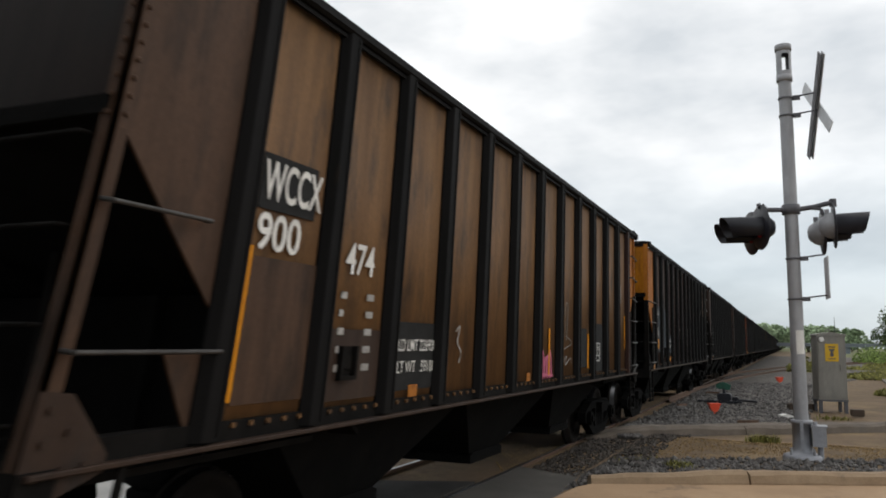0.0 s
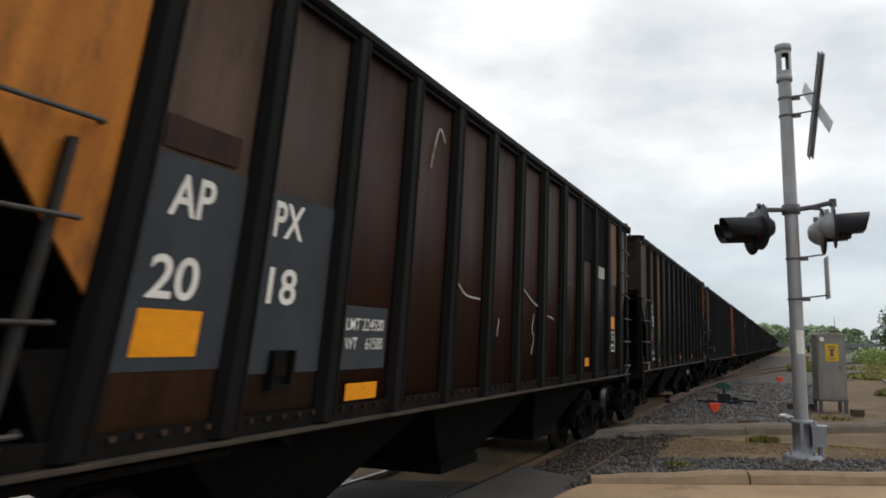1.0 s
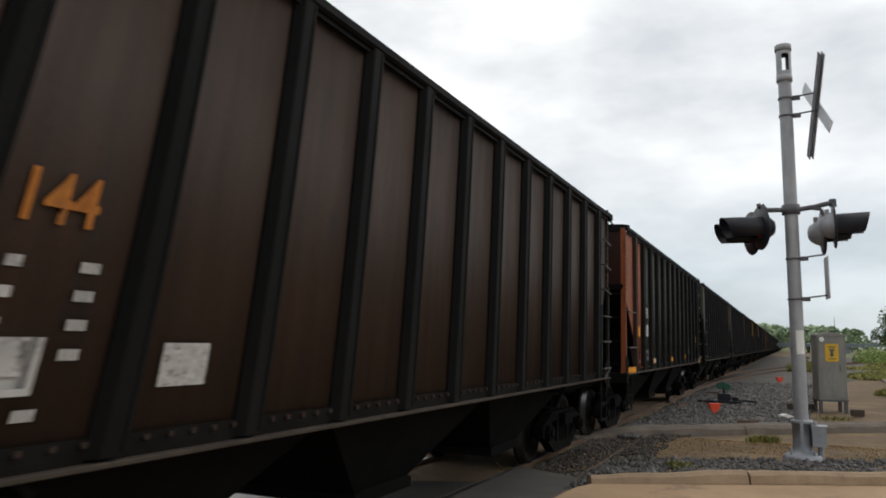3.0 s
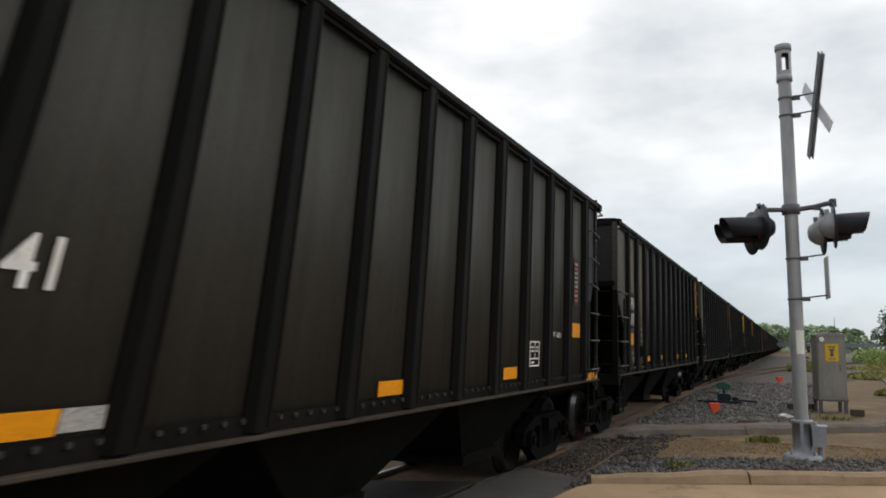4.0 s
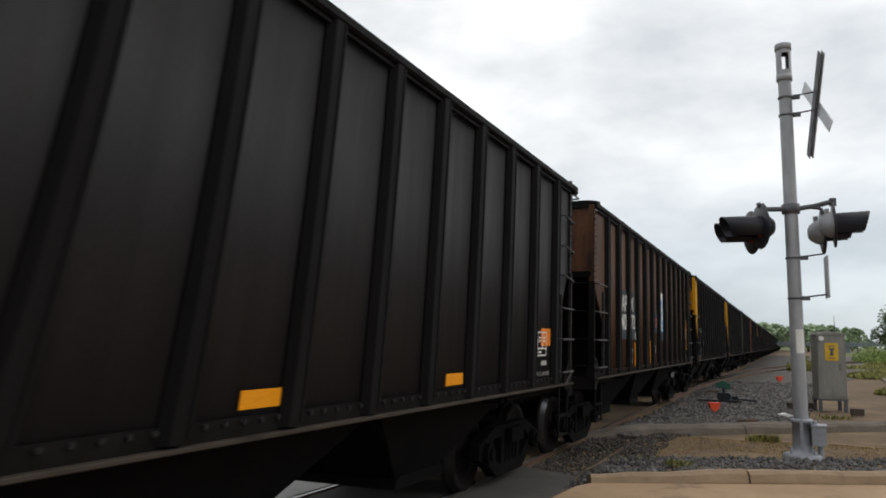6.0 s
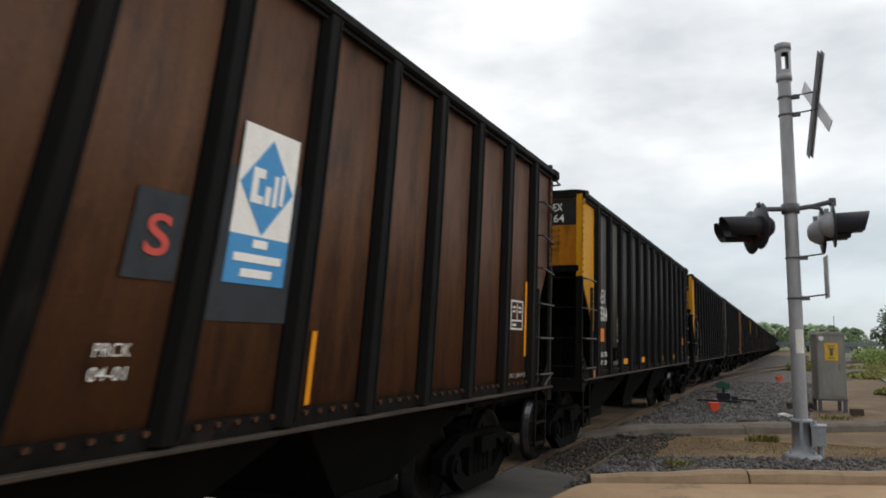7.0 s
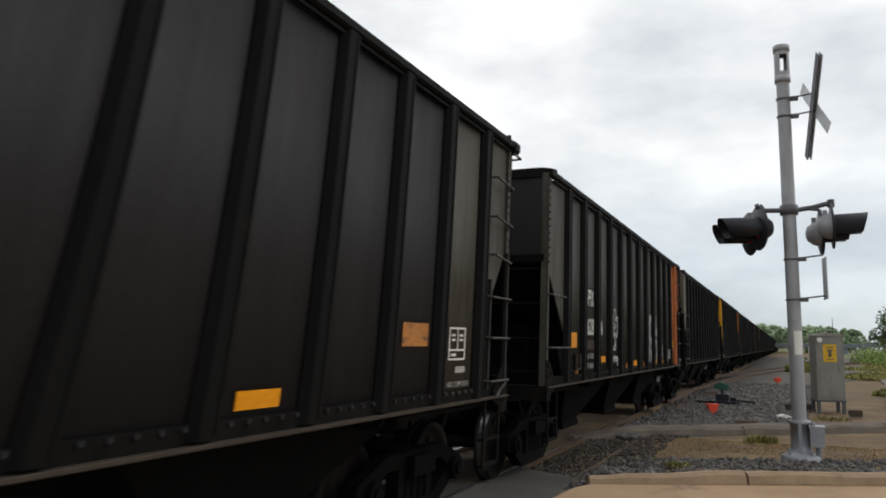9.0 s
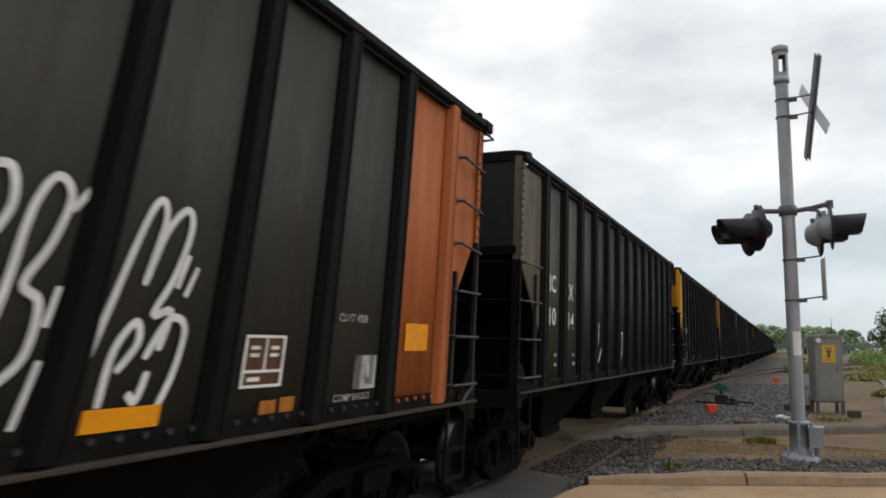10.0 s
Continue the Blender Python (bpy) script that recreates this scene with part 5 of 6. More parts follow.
pole = tagged(new("utility_pole"), label="weathered wooden utility pole with a crossarm beyond the track", category="utility pole")
pole.matrix_basis = Matrix.Translation((-14.0, 18.2, -0.2))
put("pole", Build().rod((0, 0, 0), (0, 0, 13.2), 0.17, 12, 0.13).mesh("pole", pole_wood), pole)
put("crossarm", Build().box(-1.2, 1.2, -0.06, 0.06, 12.4, 12.52).mesh("crossarm", pole_wood), pole)
put("bracket", Build().rod((-0.2, 0, 11.7), (-0.5, -0.1, 12.0), 0.03).rod((-0.2, -0.1, 11.2), (-0.2, -0.1, 11.7), 0.07, 8).mesh("bracket", dark_bracket), pole)


def house():
    h = tagged(new("house"), label="low pale grey house with dark windows behind the field", category="house")
    h.matrix_basis = Matrix.Translation((-58, 58, -0.2)) @ pose(0, 0, 0, 0, 0, 42)
    put("wall", Build().box(-7, 7, -4, 4, 0, 2.9).mesh("wall", house_wall), h)
    put("roof", Build().prism([(-4.5, 2.85), (4.5, 2.85), (0, 4.7)], "x", -7.4, 7.4).mesh("roof", roof_mat), h)
    for x in (-5, -1.8, 2.2, 5.2):
        w = put("window", Build().box(x - 0.7, x + 0.7, -4.05, -3.98, 1.0, 2.2).mesh("window", sign_white), h)
        put("pane", Build().box(x - 0.62, x + 0.62, -4.08, -4.05, 1.08, 2.12).mesh("pane", window_dark), w)
    return h


house()


# ---------------------------------------------------------------- the cars, one by one
def car_wccx_rusty():
    car = hopper_car("rusty brown open coal hopper railcar with black side posts", brown_rust, deep_maroon, near=old_brown, far=amber_paint, post=old_brown, sparse=True, flange=dark_brown, panels={1: brown_rust, 12: brown_rust}, ribs={12: maroon_paint})
    mark(car, 1, 0.03, 2.60, 0.62, 0.36, patch_black)
    mark(car, 1, 0.05, 1.42, 0.74, 0.88, old_brown, x=PLATE + 0.0015)
    mark(car, 2, 0.02, 1.38, 0.72, 0.50, dark_brown)
    write(car, 1, 0.05, 2.66, "WCCX", 0.26, 0.66)
    write(car, 1, 0.05, 2.34, "900", 0.24, 0.46)
    mark(car, 1, -0.03, 1.44, 0.07, 0.92)
    write(car, 2, 0.12, 2.28, "474", 0.24, 0.42)
    bars(car, 2, 0.10, 2.10, 5, 0.36)
    card(car, 2, 0.14, 1.52)
    mark(car, 3, 0.02, 1.40, 0.80, 0.56, patch_black)
    write(car, 3, 0.06, 1.72, "LD LMT 226900", 0.10, 0.72)
    write(car, 3, 0.06, 1.54, "LT WT   59100", 0.10, 0.72)
    mark(car, 3, 0.30, 1.34, 0.16, 0.10, amber_paint)
    mark(car, 4, 0.02, 1.42, 0.06, 0.62)
    mark(car, 7, 0.42, 1.38, 0.06, 0.62)
    mark(car, 6, 0.5, 1.34, 0.14, 0.10, amber_paint)
    pink = [[(0.05 + 0.11 * k, 0.02), (0.02 + 0.11 * k, 0.16 + 0.1 * (k % 3)), (0.09 + 0.11 * k, 0.30), (0.12 + 0.11 * k, 0.05)] for k in range(6)]
    scrawl(car, panel_y(7) - 0.1, 1.32, pink + [[(0, 0.1), (0.75, 0.05)]], 0.022, pink_spray)
    scrawl(car, panel_y(4) + 0.25, 1.6, [[(0.0, 0.3), (0.1, 0.35), (0.05, 0.2), (0.15, 0.1), (0.1, 0.0)]], 0.008, grey_white)
    mark(car, 9, 0.62, 1.42, 0.07, 0.54)
    mark(car, 9, 0.16, 1.44, 0.42, 0.60, patch_black)
    mark(car, 10, -0.02, 1.36, 0.72, 0.78, patch_black)
    stencil(car, 10, 0.10, 1.52, 0.78)
    mark(car, 12, 0.66, 1.70, 0.05, 0.66)
    thin = [[(0.30, 1.2), (0.36, 1.5), (0.46, 1.45), (0.42, 1.0), (0.40, 0.75)], [(0.05, 0.75), (0.3, 0.85), (0.7, 0.72), (0.4, 0.62), (0.1, 0.55)],
            [(0.0, 0.35), (0.2, 0.48), (0.15, 0.3), (0.4, 0.45), (0.35, 0.28), (0.6, 0.4), (0.72, 0.3)], [(0.3, 0.85), (0.34, 1.15)]]
    scrawl(car, panel_y(8) - 0.06, 1.30, [[(y, z * 0.72) for y, z in stroke] for stroke in thin], 0.0045, grey_white)
    bars(car, 12, 0.1, 2.9, 6, 0.1, 0.04, 0.06)
    mark(car, 12, 0.02, 1.33, 0.22, 0.10, amber_paint)
    return car


def car_appx_yellow_end():
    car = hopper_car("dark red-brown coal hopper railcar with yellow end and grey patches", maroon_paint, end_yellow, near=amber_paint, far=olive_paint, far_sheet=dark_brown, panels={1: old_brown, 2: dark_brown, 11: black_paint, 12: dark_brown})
    mark(car, 1, -0.04, 1.62, 0.80, 1.12, patch_grey)
    mark(car, 1, 0.02, 2.77, 0.62, 0.18, maroon_paint, x=PLATE + 0.003)
    mark(car, 2, -0.04, 1.58, 0.80, 1.12, patch_grey)
    write(car, 1, 0.14, 2.42, "AP", 0.23, 0.34)
    write(car, 2, 0.06, 2.42, "PX", 0.23, 0.32)
    write(car, 1, 0.10, 1.98, "20", 0.23, 0.36)
    write(car, 2, 0.08, 2.0, "18", 0.23, 0.30)
    mark(car, 1, 0.08, 1.69, 0.46, 0.24)
    card(car, 2, 0.2, 1.48)
    mark(car, 3, 0.02, 1.58, 0.66, 0.46, patch_grey)
    write(car, 3, 0.06, 1.86, "LMT 224500", 0.09, 0.56)
    write(car, 3, 0.06, 1.72, "WT    61500", 0.09, 0.56)
    mark(car, 3, 0.14, 1.36, 0.45, 0.12)
    mark(car, 10, 0.30, 1.44, 0.26, 0.13)
    mark(car, 12, 0.14, 2.06, 0.42, 0.22)
    stencil(car, 12, 0.10, 1.66, 0.90)
    mark(car, 11, 0.05, 2.90, 0.66, 0.20, grey_white)
    for i in (10, 11):
        mark(car, i, -0.08, 3.12, 0.94, 0.90, shaded_grime)
    mark(car, 12, -0.06, 2.86, 0.90, 1.16, brown_rust)
    for i, pts in ((5, [(0.1, 0.9), (0.3, 0.8), (0.7, 0.78)]), (7, [(0.1, 1.0), (0.5, 0.86), (0.76, 0.8)]), (8, [(0.05, 0.72), (0.5, 0.66)]), (7, [(0.6, 0.7), (0.52, 0.5), (0.6, 0.4), (0.5, 0.2)]), (4, [(0.3, 1.9), (0.45, 2.3), (0.6, 2.2)]), (6, [(0.3, 0.6), (0.24, 0.4)])):
        scrawl(car, panel_y(i), 1.45, [pts], 0.010, grey_white)
    # scraped paint: a long scuff with drips below it, and scuffs beside the posts
    scrawl(car, 9.0, 0.0, [[(0.10, 2.66), (0.24, 2.64), (0.36, 2.665), (0.52, 2.65), (0.80, 2.64)], [(0.40, 2.64), (0.44, 2.56), (0.41, 2.52)], [(0.62, 2.48), (0.60, 2.34), (0.63, 2.26), (0.58, 2.12)],
                           [(0.70, 2.62), (0.71, 2.52)], [(0.55, 1.86), (0.54, 1.76), (0.50, 1.66), (0.40, 1.61)]], 0.006, tan_paint)
    scrawl(car, RIB_Y[9], 0.0, [[(0.05, 3.06), (0.07, 2.9), (0.055, 2.76), (0.075, 2.56)]], 0.006, tan_paint)
    mark(car, 0, 0.42, 1.235, 0.16, 0.11, reflector_dirty, x=OUT - 0.008)
    write_end(car, 0.46, 3.80, "APPX", 0.14, 0.42)
    write_end(car, 0.46, 3.58, "2018", 0.15, 0.40)
    put("paint_patch", ME["marker"], car, Matrix.Translation((0.42, -0.001, 3.54)) @ pose(0, 0, 0, 0, 0, -90) @ Matrix.Diagonal((0.4, 0.52, 0.45, 1)), patch_black)
    return car


def car_aex(label, number, body, near, ends, far, faded=False, panels=None, far_sheet=None, near_sheet=None, short=True):
    car = hopper_car(label, body, ends, near=near, far=far, panels=panels, far_sheet=far_sheet, near_sheet=near_sheet)
    mat = grey_white if faded else white_paint
    # where each car's lettering stands: along the panel, owner's mark, number, square tape, weights
    dy, z_name, z_num, z_tape, z_load = {"18275": (0.0, 2.49, 2.20, 1.88, 1.56), "18292": (0.10, 2.62, 2.24, 1.86, 1.56), "18246": (0.10, 2.39, 2.06, 1.73, 1.55)}.get(number, (0.10, 2.45, 2.15, 1.80, 1.55))
    if faded:
        mark(car, 1, dy - 0.02, z_name - 0.04, 0.68, 0.31, patch_grey)
        mark(car, 1, dy - 0.04, z_num - 0.04, 0.72, 0.31, patch_grey)
        # the older mark shows through the newer one
        write(car, 1, dy - 0.01, z_name + 0.01, "NERX", 0.25, 0.64, grey_white, x=PLATE + 0.006)
    if number == "18275":
        mark(car, 1, -0.03, 1.66, 0.82, 1.12, patch_black)
    write(car, 1, dy + 0.01, z_name, "AEX", 0.24, 0.50, mat)
    write(car, 1, dy, z_num, number, 0.25, 0.64, mat)
    mark(car, 1, dy - 0.02, z_tape, 0.44, 0.225, reflector_orange)
    write(car, 1, dy, z_load, "LD LMT 201800" if number == "18275" else "LD LMT 202700" if number == "18364" else "LD LMT 201700", 0.08, 0.68)
    write(car, 1, dy, z_load - 0.14, "LT WT     61200" if number == "18275" else "LT WT     60300" if number == "18364" else "LT WT     61300", 0.08, 0.68)
    for k, (a, c) in enumerate((("HT", "12-9"), ("EXW", "10-7"), ("IL", "47-9"), ("IW", "9-5"), ("CU FT", "4000"))):
        z = 2.31 - 0.098 * k - (0.0 if number == "18275" else 0.12)
        write(car, 2, 0.03 + dy * 0.6, z, a, 0.06, 0.040 * len(a), grey_white)
        write(car, 2, 0.53 + dy * 0.6, z - 0.005, c, 0.06, 0.040 * len(c), grey_white)
    write(car, 2, 0.03, 1.75 if number == "18275" else 1.66, "HT", 0.08, 0.11, grey_white)
    card(car, 2, 0.19 + dy, 1.52 if number == "18275" else 1.46, sill_dust if number == "18275" else None, 1.35)
    write(car, 2, 0.03 + dy * 0.6, 1.40, "2 INCH COMP SHOES", 0.05, 0.66, grey_white)
    for i, d, w in {"18275": ((4, 0.21, 0.26), (6, 0.30, 0.42), (9, 0.30, 0.40)), "18246": ((6, 0.36, 0.34), (9, 0.12, 0.42)), "18292": ((3, 0.32, 0.40), (6, 0.36, 0.42), (9, 0.30, 0.40))}.get(number, ((3, 0.30, 0.40), (5, 0.32, 0.40), (8, 0.02, 0.46), (10, 0.27, 0.40))):
        mark(car, i, d, 1.38, w, 0.11, reflector_dirty if (number, i) in (("18275", 4), ("18275", 6), ("18246", 6)) else reflector)
    if number == "18275":
        mark(car, 12, -0.05, SILL + 0.16, 0.80, 0.95, patch_black)
        mark(car, 12, 0.24, 1.76, 0.44, 0.23, reflector_orange)
    else:
        if number == "18246":
            mark(car, 11, 0.16, 1.75, 0.50, 0.20, reflector_dirty)
        else:
            mark(car, 12, 0.30, 1.75, 0.42, 0.225, reflector_orange)
        if number != "18364":
            stencil(car, 12, 0.14, 1.62, 0.8)
    mark(car, 12, 0.32, 1.50, 0.24, 0.06, grey_white)
    write(car, 12, 0.10, 1.37, "2 INCH COMP SHOES", 0.05, 0.56, grey_white)
    mark(car, 0, 0.57, 1.235, 0.12, 0.12, reflector_dirty, x=OUT - 0.008)
    board = -0.13 if number == "18292" else 0.0
    put("paint_patch", ME["marker"], car, Matrix.Translation((0.62 + board, -0.001, 3.61)) @ pose(0, 0, 0, 0, 0, -90) @ Matrix.Diagonal((0.4, 0.84, 0.42, 1)), patch_black)
    write_end(car, 0.99 + board, 3.84, "AEX", 0.12, 0.25, mat)
    write_end(car, 0.85 + board, 3.66, number, 0.12, 0.42, mat)
    for k in range(4):
        write_end(car, 0.68 + board * 0.3, 3.50 - 0.10 * k, ("28-OUTER D-5", "56-INNER D-5", "20-OVERLOADS", "H-36 WHEELS")[k], 0.045, 0.52, grey_white if body is black_paint else dark_brown)
    return car


def car_wccx_dark():
    car = hopper_car("dark brown sooty coal hopper railcar with worn lettering", dark_brown, dark_brown, near=dark_brown, far=dark_brown, sparse=True)
    write(car, 1, 0.06, 2.62, "WCCX", 0.26, 0.60, grey_white)
    write(car, 1, 0.06, 2.30, "900", 0.24, 0.44, grey_white)
    write(car, 2, 0.10, 2.28, "144", 0.24, 0.40, amber_paint)
    bars(car, 2, 0.10, 2.08, 4, 0.36)
    scrawl(car, panel_y(1) + 0.1, 1.42, [[(0.0, 0.6), (0.2, 0.5), (0.1, 0.3), (0.3, 0.4), (0.35, 0.1), (0.1, 0.0)], [(0.05, 0.2), (0.4, 0.5)]], 0.012, grey_white)
    card(car, 2, 0.14, 1.55, grey_white)
    mark(car, 3, 0.10, 1.55, 0.34, 0.22, grey_white)
    bars(car, 2, 0.16, 1.44, 1, 0.16)
    write_end(car, 0.28, 3.70, "WCCX 900144", 0.13, 0.95, grey_white)
    return car


def car_appx_orange_front():
    car = hopper_car("dark olive coal hopper railcar with orange leading end", dark_olive, maroon_paint, near=red_orange, far=grey_black, far_sheet=black_paint, panels={1: red_orange, 2: dark_olive}, ribs={0: maroon_paint}, post=red_orange, sparse=True)
    mark(car, 1, 0.12, 1.96, 0.42, 0.22, reflector)
    card(car, 1, 0.12, 1.42, red_orange)
    mark(car, 2, 0.0, 2.30, 0.78, 0.42, patch_black)
    write(car, 2, 0.10, 2.38, "APPX", 0.24, 0.52)
    write(car, 2, 0.06, 1.98, "628", 0.26, 0.56)
    write(car, 3, 0.0, 1.98, "41", 0.24, 0.28)
    write(car, 2, 0.08, 1.58, "LD LMT 202700", 0.085, 0.58, grey_white)
    write(car, 2, 0.08, 1.44, "LT WT     62100", 0.085, 0.58, grey_white)
    mark(car, 3, 0.03, 1.36, 0.46, 0.115)
    mark(car, 3, 0.50, 1.37, 0.24, 0.105, grey_white)
    mark(car, 6, 0.34, 1.36, 0.44, 0.115)
    mark(car, 9, 0.22, 1.38, 0.46, 0.13)
    stencil(car, 10, 0.16, 1.50, 0.8)
    write(car, 11, 0.0, 1.86, "CU FT 4000", 0.08, 0.55)
    mark(car, 12, 0.22, 1.88, 0.44, 0.21)
    mark(car, 12, 0.30, 2.36, 0.24, 0.72, dark_brown)
    for k in range(9):
        mark(car, 12, 0.34, 2.42 + 0.068 * k, 0.16, 0.032, red_mark if k in (0, 2, 7) else grey_white, x=PLATE + 0.006)
    for y, w in ((0.16, 0.26), (0.46, 0.5)):
        mark(car, 0, y - 0.1, 1.225, w, 0.12, reflector, x=OUT - 0.02)
    for y, w in ((13.08, 0.14), (13.25, 0.17), (13.50, 0.10), (13.66, 0.13)):
        mark(car, 0, y - 0.1, 1.225, w, 0.12, reflector, x=OUT - 0.02)
    return car


def car_appx_grey():
    car = hopper_car("black and olive-tan coal hopper railcar with yellow trailing end", grey_black, grey_black, near=olive_paint, far=yellow_paint, far_sheet=black_paint, panels={1: tan_paint, 2: tan_paint, 12: dark_olive, 3: grey_black})
    mark(car, 1, 0.0, 2.12, 0.80, 0.72, patch_black)
    write(car, 1, 0.12, 2.50, "APPX", 0.24, 0.54)
    write(car, 1, 0.12, 2.18, "9017", 0.24, 0.52)
    mark(car, 1, 0.06, 1.78, 0.50, 0.24)
    write(car, 1, 0.06, 1.58, "LD LMT 201900", 0.08, 0.56, grey_white)
    write(car, 1, 0.06, 1.45, "LT WT     61300", 0.08, 0.56, grey_white)
    bars(car, 2, 0.10, 2.1, 4, 0.40)
    card(car, 2, 0.2, 1.52)
    for i, d in ((3, 0.18), (5, 0.10), (8, 0.22), (10, 0.36)):
        mark(car, i, d, 1.42, 0.46, 0.115)
    mark(car, 12, -0.11, 2.10, 0.47, 0.215, reflector_orange)
    stencil(car, 12, -0.06, 1.65, 0.82)
    mark(car, 12, 0.10, 1.53, 0.30, 0.05, grey_white)
    write(car, 12, -0.04, 1.42, "2 INCH COMP SHOES", 0.05, 0.6, grey_white)
    for z, word, w in ((3.45, "ROTARY", 0.42), (3.28, "COUPLER", 0.46), (3.11, "END", 0.22)):
        put("lettering", lettering(word, 0.09, w, dark_brown), car, Matrix.Translation((PLATE + 0.003, RIB_Y[12] + 0.05, z)))
    put("paint_patch", ME["marker"], car, Matrix.Translation((0.52, -0.001, 3.46)) @ pose(0, 0, 0, 0, 0, -90) @ Matrix.Diagonal((0.4, 0.66, 0.50, 1)), patch_black)
    write_end(car, 0.62, 3.74, "APPX", 0.12, 0.40, grey_white)
    write_end(car, 0.64, 3.56, "9017", 0.12, 0.36)
    return car


def car_appx_brown():
    car = hopper_car("brown coal hopper railcar with blue-grey lettering patches", brown_paint, brown_paint, near=brown_paint, far=brown_paint, far_sheet=dark_brown)
    for i in (2, 3):
        mark(car, i, -0.01, 1.88, 0.83, 0.96, patch_grey)
    write(car, 2, 0.26, 2.42, "AP", 0.32, 0.52)
    write(car, 3, 0.06, 2.44, "PX", 0.30, 0.46)
    write(car, 2, 0.20, 2.05, "40", 0.32, 0.52)
    write(car, 3, 0.06, 2.08, "072", 0.30, 0.60)
    mark(car, 3, 0.70, 1.88, 0.07, 0.14, sign_white)
    write(car, 3, 0.06, 1.60, "19850", 0.09, 0.36, grey_white)
    write(car, 3, 0.06, 1.42, "64200", 0.09, 0.36, grey_white)
    mark(car, 3, 0.64, 1.34, 0.08, 0.48)
    mark(car, 5, 0.62, 1.36, 0.07, 0.50)
    mark(car, 8, 0.08, 1.36, 0.055, 0.48)
    mark(car, 6, 0.36, 2.07, 0.36, 0.46, patch_grey)
    write(car, 6, 0.46, 2.19, "S", 0.22, 0.17, red_mark)
    write(car, 6, 0.31, 1.69, "PRCK", 0.065, 0.22)
    write(car, 6, 0.31, 1.58, "04-01", 0.065, 0.22)
    mark(car, 7, 0.0, 1.88, 0.78, 0.90, patch_grey)
    # the owner's sign: a white field with a blue diamond over a blue panel
    mark(car, 7, 0.09, 2.10, 0.58, 0.97, sign_white, x=PLATE + 0.0052)
    dia = Build().prism([(0.31, 0.66), (0.58, 0.96), (0.31, 1.27), (0.04, 0.96)], "x", 0, 0.003)
    put("logo_diamond", dia.mesh("logo_diamond", sign_blue), car, Matrix.Translation((PLATE + 0.009, panel_y(7) + 0.07, 1.74)))
    mark(car, 7, 0.09, 2.10, 0.58, 0.29, sign_blue, x=PLATE + 0.0062)
    lines = Build()
    for z, w in ((2.25, 0.14), (2.16, 0.46), (2.07, 0.30)):
        lines.box(0, 0.003, 0.38 - w / 2, 0.38 + w / 2, z, z + 0.05)
    for y0, y1, z0, z1 in ((0.22, 0.28, 2.52, 2.74), (0.28, 0.34, 2.52, 2.57), (0.28, 0.34, 2.68, 2.74), (0.36, 0.41, 2.52, 2.64), (0.44, 0.48, 2.52, 2.72), (0.51, 0.55, 2.54, 2.74)):
        lines.box(0, 0.003, y0, y1, z0 - 0.0, z1 - 0.0)
    put("logo_bars", lines.mesh("logo_bars", sign_white), car, Matrix.Translation((PLATE + 0.012, panel_y(7), 0.07)))
    stencil(car, 12, 0.14, 1.93, 0.88)
    mark(car, 12, 0.66, 1.62, 0.07, 0.90)
    write(car, 12, 0.14, 1.38, "2 INCH COMP SHOES", 0.05, 0.6, grey_white)
    return car


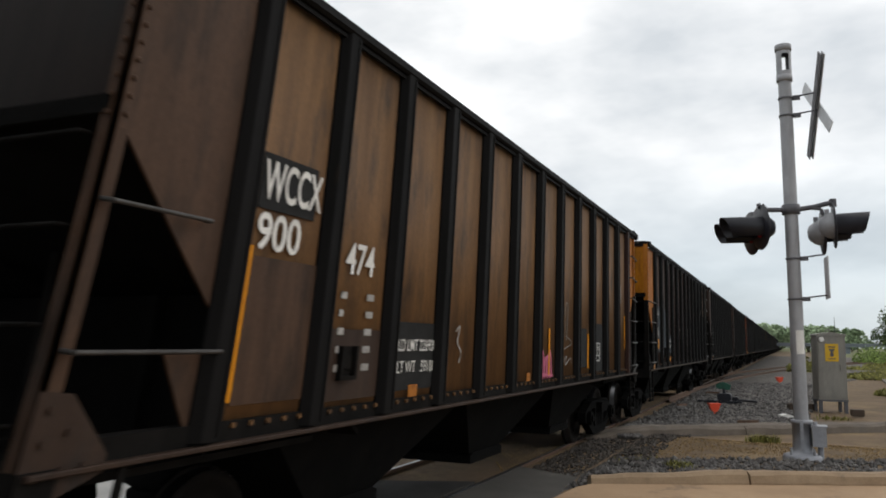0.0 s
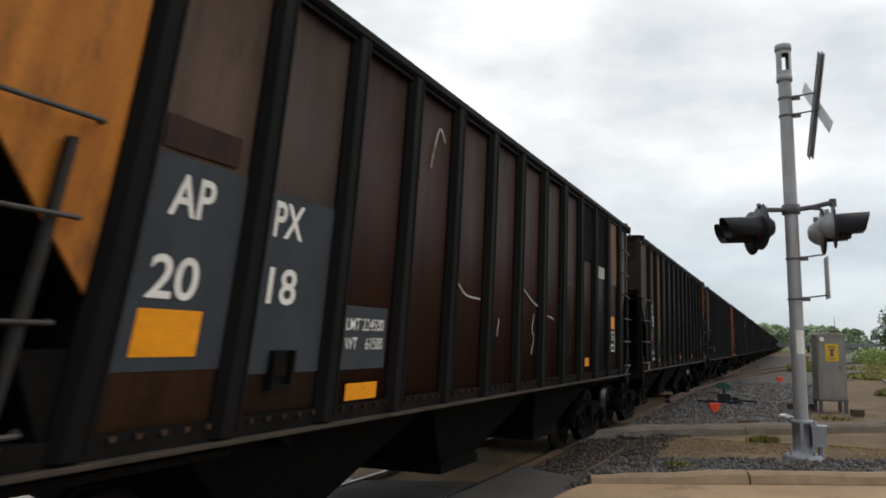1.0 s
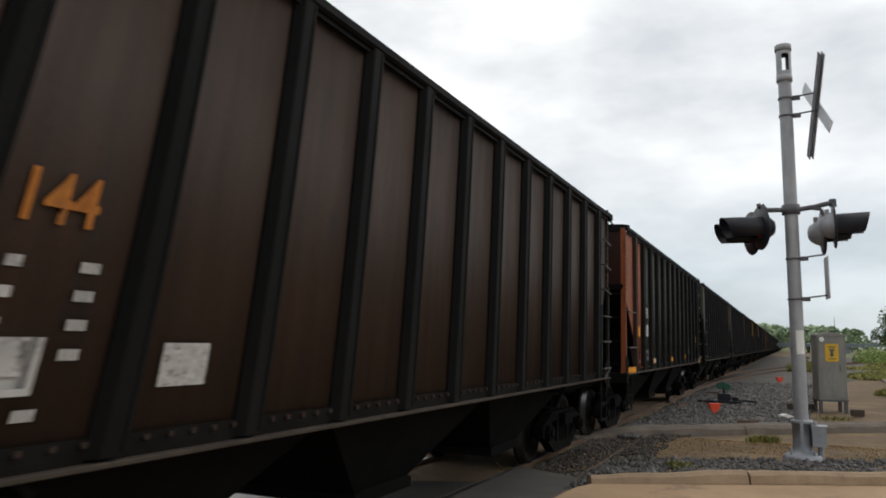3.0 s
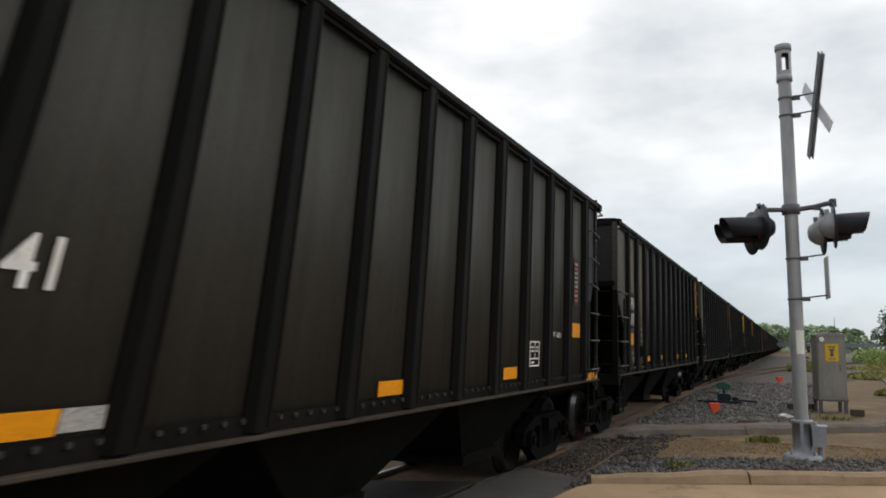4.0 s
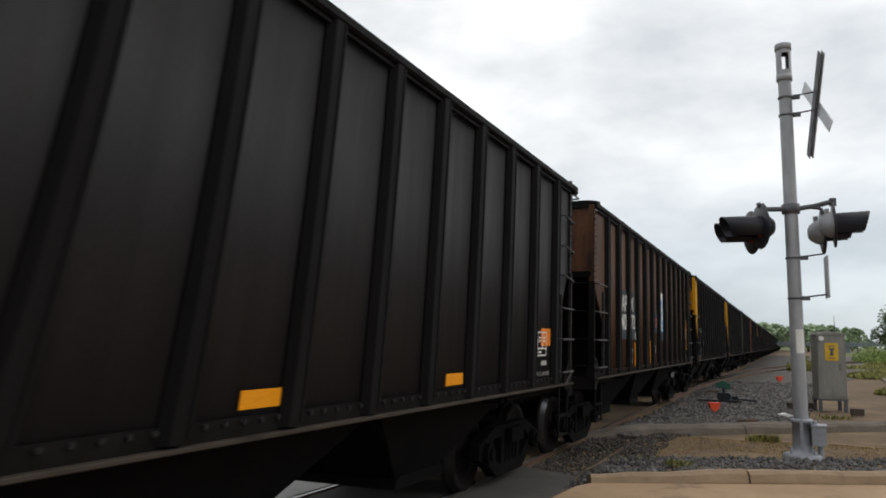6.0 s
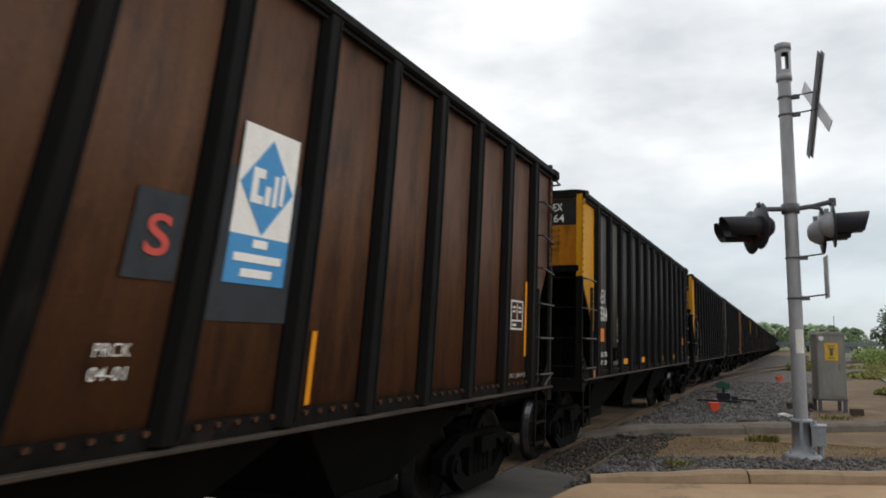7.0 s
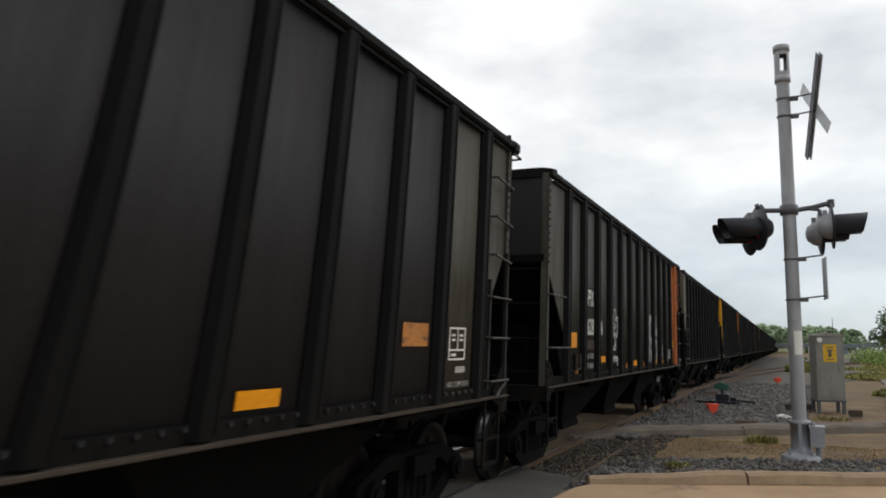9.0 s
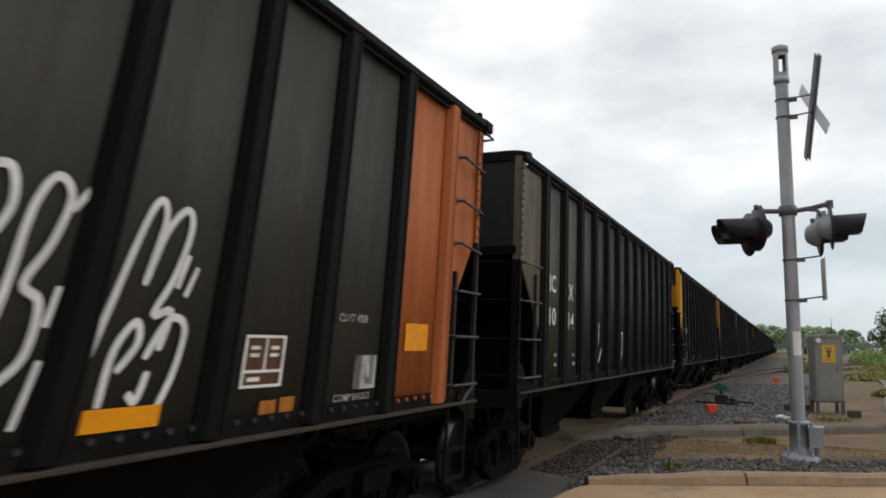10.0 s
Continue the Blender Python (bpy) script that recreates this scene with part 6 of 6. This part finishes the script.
def car_appx_graffiti():
    car = hopper_car("dark olive coal hopper railcar with white graffiti and orange trailing end", dark_olive, black_paint, near=olive_paint, far=orange_paint, far_sheet=black_paint, panels={1: dark_olive, 12: orange_paint}, ribs={12: orange_paint, 11: rib_black}, sparse=True)
    mark(car, 1, 0.07, 1.73, 0.46, 0.225)
    card(car, 1, 0.0, 1.38, None, 1.4)
    card(car, 1, 0.36, 1.40, dark_brown, 1.2)
    mark(car, 1, 0.46, 1.345, 0.16, 0.09, amber_paint)
    mark(car, 2, 0.05, 2.36, 0.62, 0.34, patch_black)
    write(car, 2, 0.07, 2.40, "APPX", 0.26, 0.56)
    write(car, 2, 0.22, 1.93, "628", 0.27, 0.42)
    write(car, 3, 0.0, 1.94, "74", 0.25, 0.31)
    for z in (1.555, 1.40):
        write(car, 2, 0.05, z, "LD LMT 201700" if z > 1.5 else "LT WT 62400", 0.085, 0.58, grey_white)
    mark(car, 2, 0.10, 1.70, 0.62, 0.15, dark_brown)
    mark(car, 3, 0.14, 1.48, 0.44, 0.105)
    swirl = [[(0.28, 0.46), (0.24, 0.72), (0.32, 0.92), (0.44, 0.90), (0.46, 0.72), (0.60, 0.80), (0.62, 0.58), (0.52, 0.42), (0.40, 0.50), (0.34, 0.44)],
             [(0.36, 0.68), (0.44, 0.62), (0.36, 0.58)], [(0.04, 0.22), (0.12, 0.42), (0.26, 0.46), (0.40, 0.36), (0.46, 0.16)], [(0.20, 0.40), (0.22, 0.24), (0.34, 0.20), (0.38, 0.32)],
             [(0.18, 0.10), (0.18, -0.04)], [(0.26, 0.10), (0.26, -0.04)], [(0.18, 0.03), (0.26, 0.03)], [(0.40, 0.08), (0.32, 0.04), (0.38, -0.03)], [(0.50, 0.06), (0.44, 0.03), (0.52, -0.02), (0.50, 0.06)], [(0.62, 0.06), (0.57, 0.02), (0.63, 0.0), (0.60, -0.12)]]
    scrawl(car, panel_y(4) + 0.05, 1.50, swirl, 0.016, spray_white)
    big = [[(0.14, 0.02), (0.12, 0.45), (0.16, 0.85), (0.20, 1.08), (0.34, 1.14), (0.40, 0.98), (0.32, 0.82), (0.20, 0.86)],
           [(0.02, 0.62), (0.16, 0.60)], [(0.02, 0.44), (0.18, 0.44), (0.10, 0.30), (0.08, 0.02)], [(0.24, 0.08), (0.30, 0.34), (0.36, 0.08)],
           [(0.42, 0.06), (0.48, 0.60), (0.50, 0.98), (0.58, 1.14), (0.68, 1.06), (0.64, 0.84), (0.56, 0.66), (0.66, 0.58), (0.66, 0.36), (0.56, 0.24)],
           [(0.74, 0.66), (0.72, 0.48)], [(0.74, 0.34), (0.70, 0.06)], [(0.70, 1.0), (0.80, 1.12), (0.86, 1.0)]]
    scrawl(car, panel_y(8) - 0.02, 1.34, big, 0.021, spray_white)
    big2 = [[(0.04, 0.04), (0.14, 0.48), (0.26, 0.95), (0.34, 1.10), (0.40, 1.0), (0.34, 0.66)], [(0.34, 0.66), (0.42, 0.94), (0.54, 1.08), (0.60, 0.98), (0.54, 0.72), (0.44, 0.52), (0.56, 0.54), (0.52, 0.34)],
            [(0.22, 0.08), (0.24, 0.34), (0.34, 0.48), (0.38, 0.38), (0.28, 0.24)], [(0.44, 0.30), (0.56, 0.50), (0.68, 0.46), (0.66, 0.24), (0.58, 0.04)],
            [(0.62, 0.84), (0.57, 0.66)], [(0.70, 0.78), (0.64, 0.62)], [(0.48, 0.24), (0.44, 0.10), (0.38, 0.14)]]
    scrawl(car, panel_y(9) - 0.13, 1.38, big2, 0.021, spray_white)
    for i in (5, 7, 10):
        mark(car, i, 0.5, 1.33, 0.15, 0.10, amber_paint)
    mark(car, 9, 0.02, 1.35, 0.47, 0.105)
    for i in (6,):
        mark(car, i, 0.36, 1.36, 0.4, 0.11)
    mark(car, 10, 0.09, 1.51, 0.38, 0.30, brown_paint)
    stencil(car, 10, 0.08, 1.50, 0.80)
    write(car, 11, 0.10, 1.92, "CU FT 4008", 0.06, 0.40, grey_white)
    card(car, 11, 0.40, 1.44, grey_white)
    write(car, 11, 0.12, 1.36, "COMP SHOES", 0.05, 0.5, grey_white)
    mark(car, 12, 0.17, 1.71, 0.44, 0.23)
    mark(car, 10, 0.3, 1.33, 0.16, 0.09, amber_paint)
    write_end(car, 0.44, 3.72, "APPX", 0.14, 0.46, grey_white)
    write_end(car, 0.46, 3.52, "62874", 0.13, 0.50, grey_white)
    return car


def car_olive():
    car = hopper_car("black coal hopper railcar with olive-tan leading panels", black_paint, black_paint, near=tan_paint, far=grey_black, panels={1: olive_paint, 2: olive_paint, 3: dark_olive})
    write(car, 1, 0.2, 2.50, "IC", 0.24, 0.32)
    write(car, 1, 0.2, 2.05, "10", 0.24, 0.32)
    write(car, 2, 0.22, 2.44, "X", 0.24, 0.26)
    write(car, 2, 0.22, 2.02, "14", 0.24, 0.30)
    bars(car, 1, 0.08, 1.62, 2, 0.38)
    bars(car, 2, 0.08, 1.62, 2, 0.38)
    scrawl(car, panel_y(4), 1.42, [[(0.1, 0.6), (0.3, 0.7), (0.2, 0.1), (0.5, 0.3)]], 0.02, spray_white)
    scrawl(car, panel_y(6), 1.42, [[(0.1, 0.5), (0.4, 0.6), (0.3, 0.1)]], 0.02, spray_white)
    return car


def yellow_lead(number):
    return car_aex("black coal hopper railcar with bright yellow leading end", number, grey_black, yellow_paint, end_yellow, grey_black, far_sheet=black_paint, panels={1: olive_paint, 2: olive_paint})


def start_train():
    """The cars in running order, with the place of each one's leading end at the start."""
    lead = car_aex("black coal hopper railcar with dark brown ends", "18275", grey_black, dark_brown, dark_brown, amber_paint, far_sheet=dark_brown, panels={1: dark_brown, 2: brown_rust, 12: brown_rust})
    cars = [car_wccx_rusty(), car_appx_yellow_end(), lead, car_wccx_dark(), car_appx_orange_front(), car_appx_grey(),
            car_aex("black coal hopper railcar with olive leading panel", "18292", black_paint, olive_paint, black_paint, black_paint, faded=True, panels={1: dark_olive, 2: dark_olive}),
            car_appx_brown(), yellow_lead("18364"),
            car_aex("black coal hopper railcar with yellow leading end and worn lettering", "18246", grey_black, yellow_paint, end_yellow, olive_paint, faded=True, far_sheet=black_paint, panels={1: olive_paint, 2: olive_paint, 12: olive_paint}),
            car_appx_graffiti(), car_olive()]
    for k, grow in ((0, 0.992), (2, 1.004), (10, 1.004), (3, 0.995), (6, 0.997), (8, 1.008)):
        cars[k].scale.z = grow
    starts = [2.736, 18.298, 33.79, 49.327, 64.817, 80.41, 95.97, 111.32, 126.91, 142.415, 157.884, 173.137]
    order = [8, 1, 6, 4, 9, 11, 2, 7, 5, 3, 8, 6, 10, 2, 1, 11, 9, 5, 6, 3, 7, 8, 2, 11]
    for k, which in enumerate(order):
        cars.append(copy_thing(cars[which], Matrix.Identity(4)))
        starts.append(188.82 + 15.5 * k)
    cars.append(copy_thing(cars[3], Matrix.Identity(4)))
    starts.append(-12.68)
    return list(zip(cars, starts))


TRAIN = start_train()


def motions():
    late = 0.0151
    for car, y in TRAIN:
        walk(car, [(t, pose(TRACK_X, y - SPEED * (t + late), 0)) for t in (0.0, 10.0)])
    # every axle of the cars that pass turns with the speed of the train
    spin = math.degrees(SPEED / 0.457)
    turns = [(k / FPS, pose(0, 0, 0, spin * k / FPS)) for k in range(10 * FPS + 1)]
    for car, y in TRAIN:
        if -20 < y < 180:
            for truck in car.children:
                if truck.name.startswith("truck"):
                    for axle in truck.children:
                        if axle.name.startswith("wheelset"):
                            base = Matrix.Translation(axle.location)
                            walk(axle, [(t, base @ m) for t, m in turns])


motions()
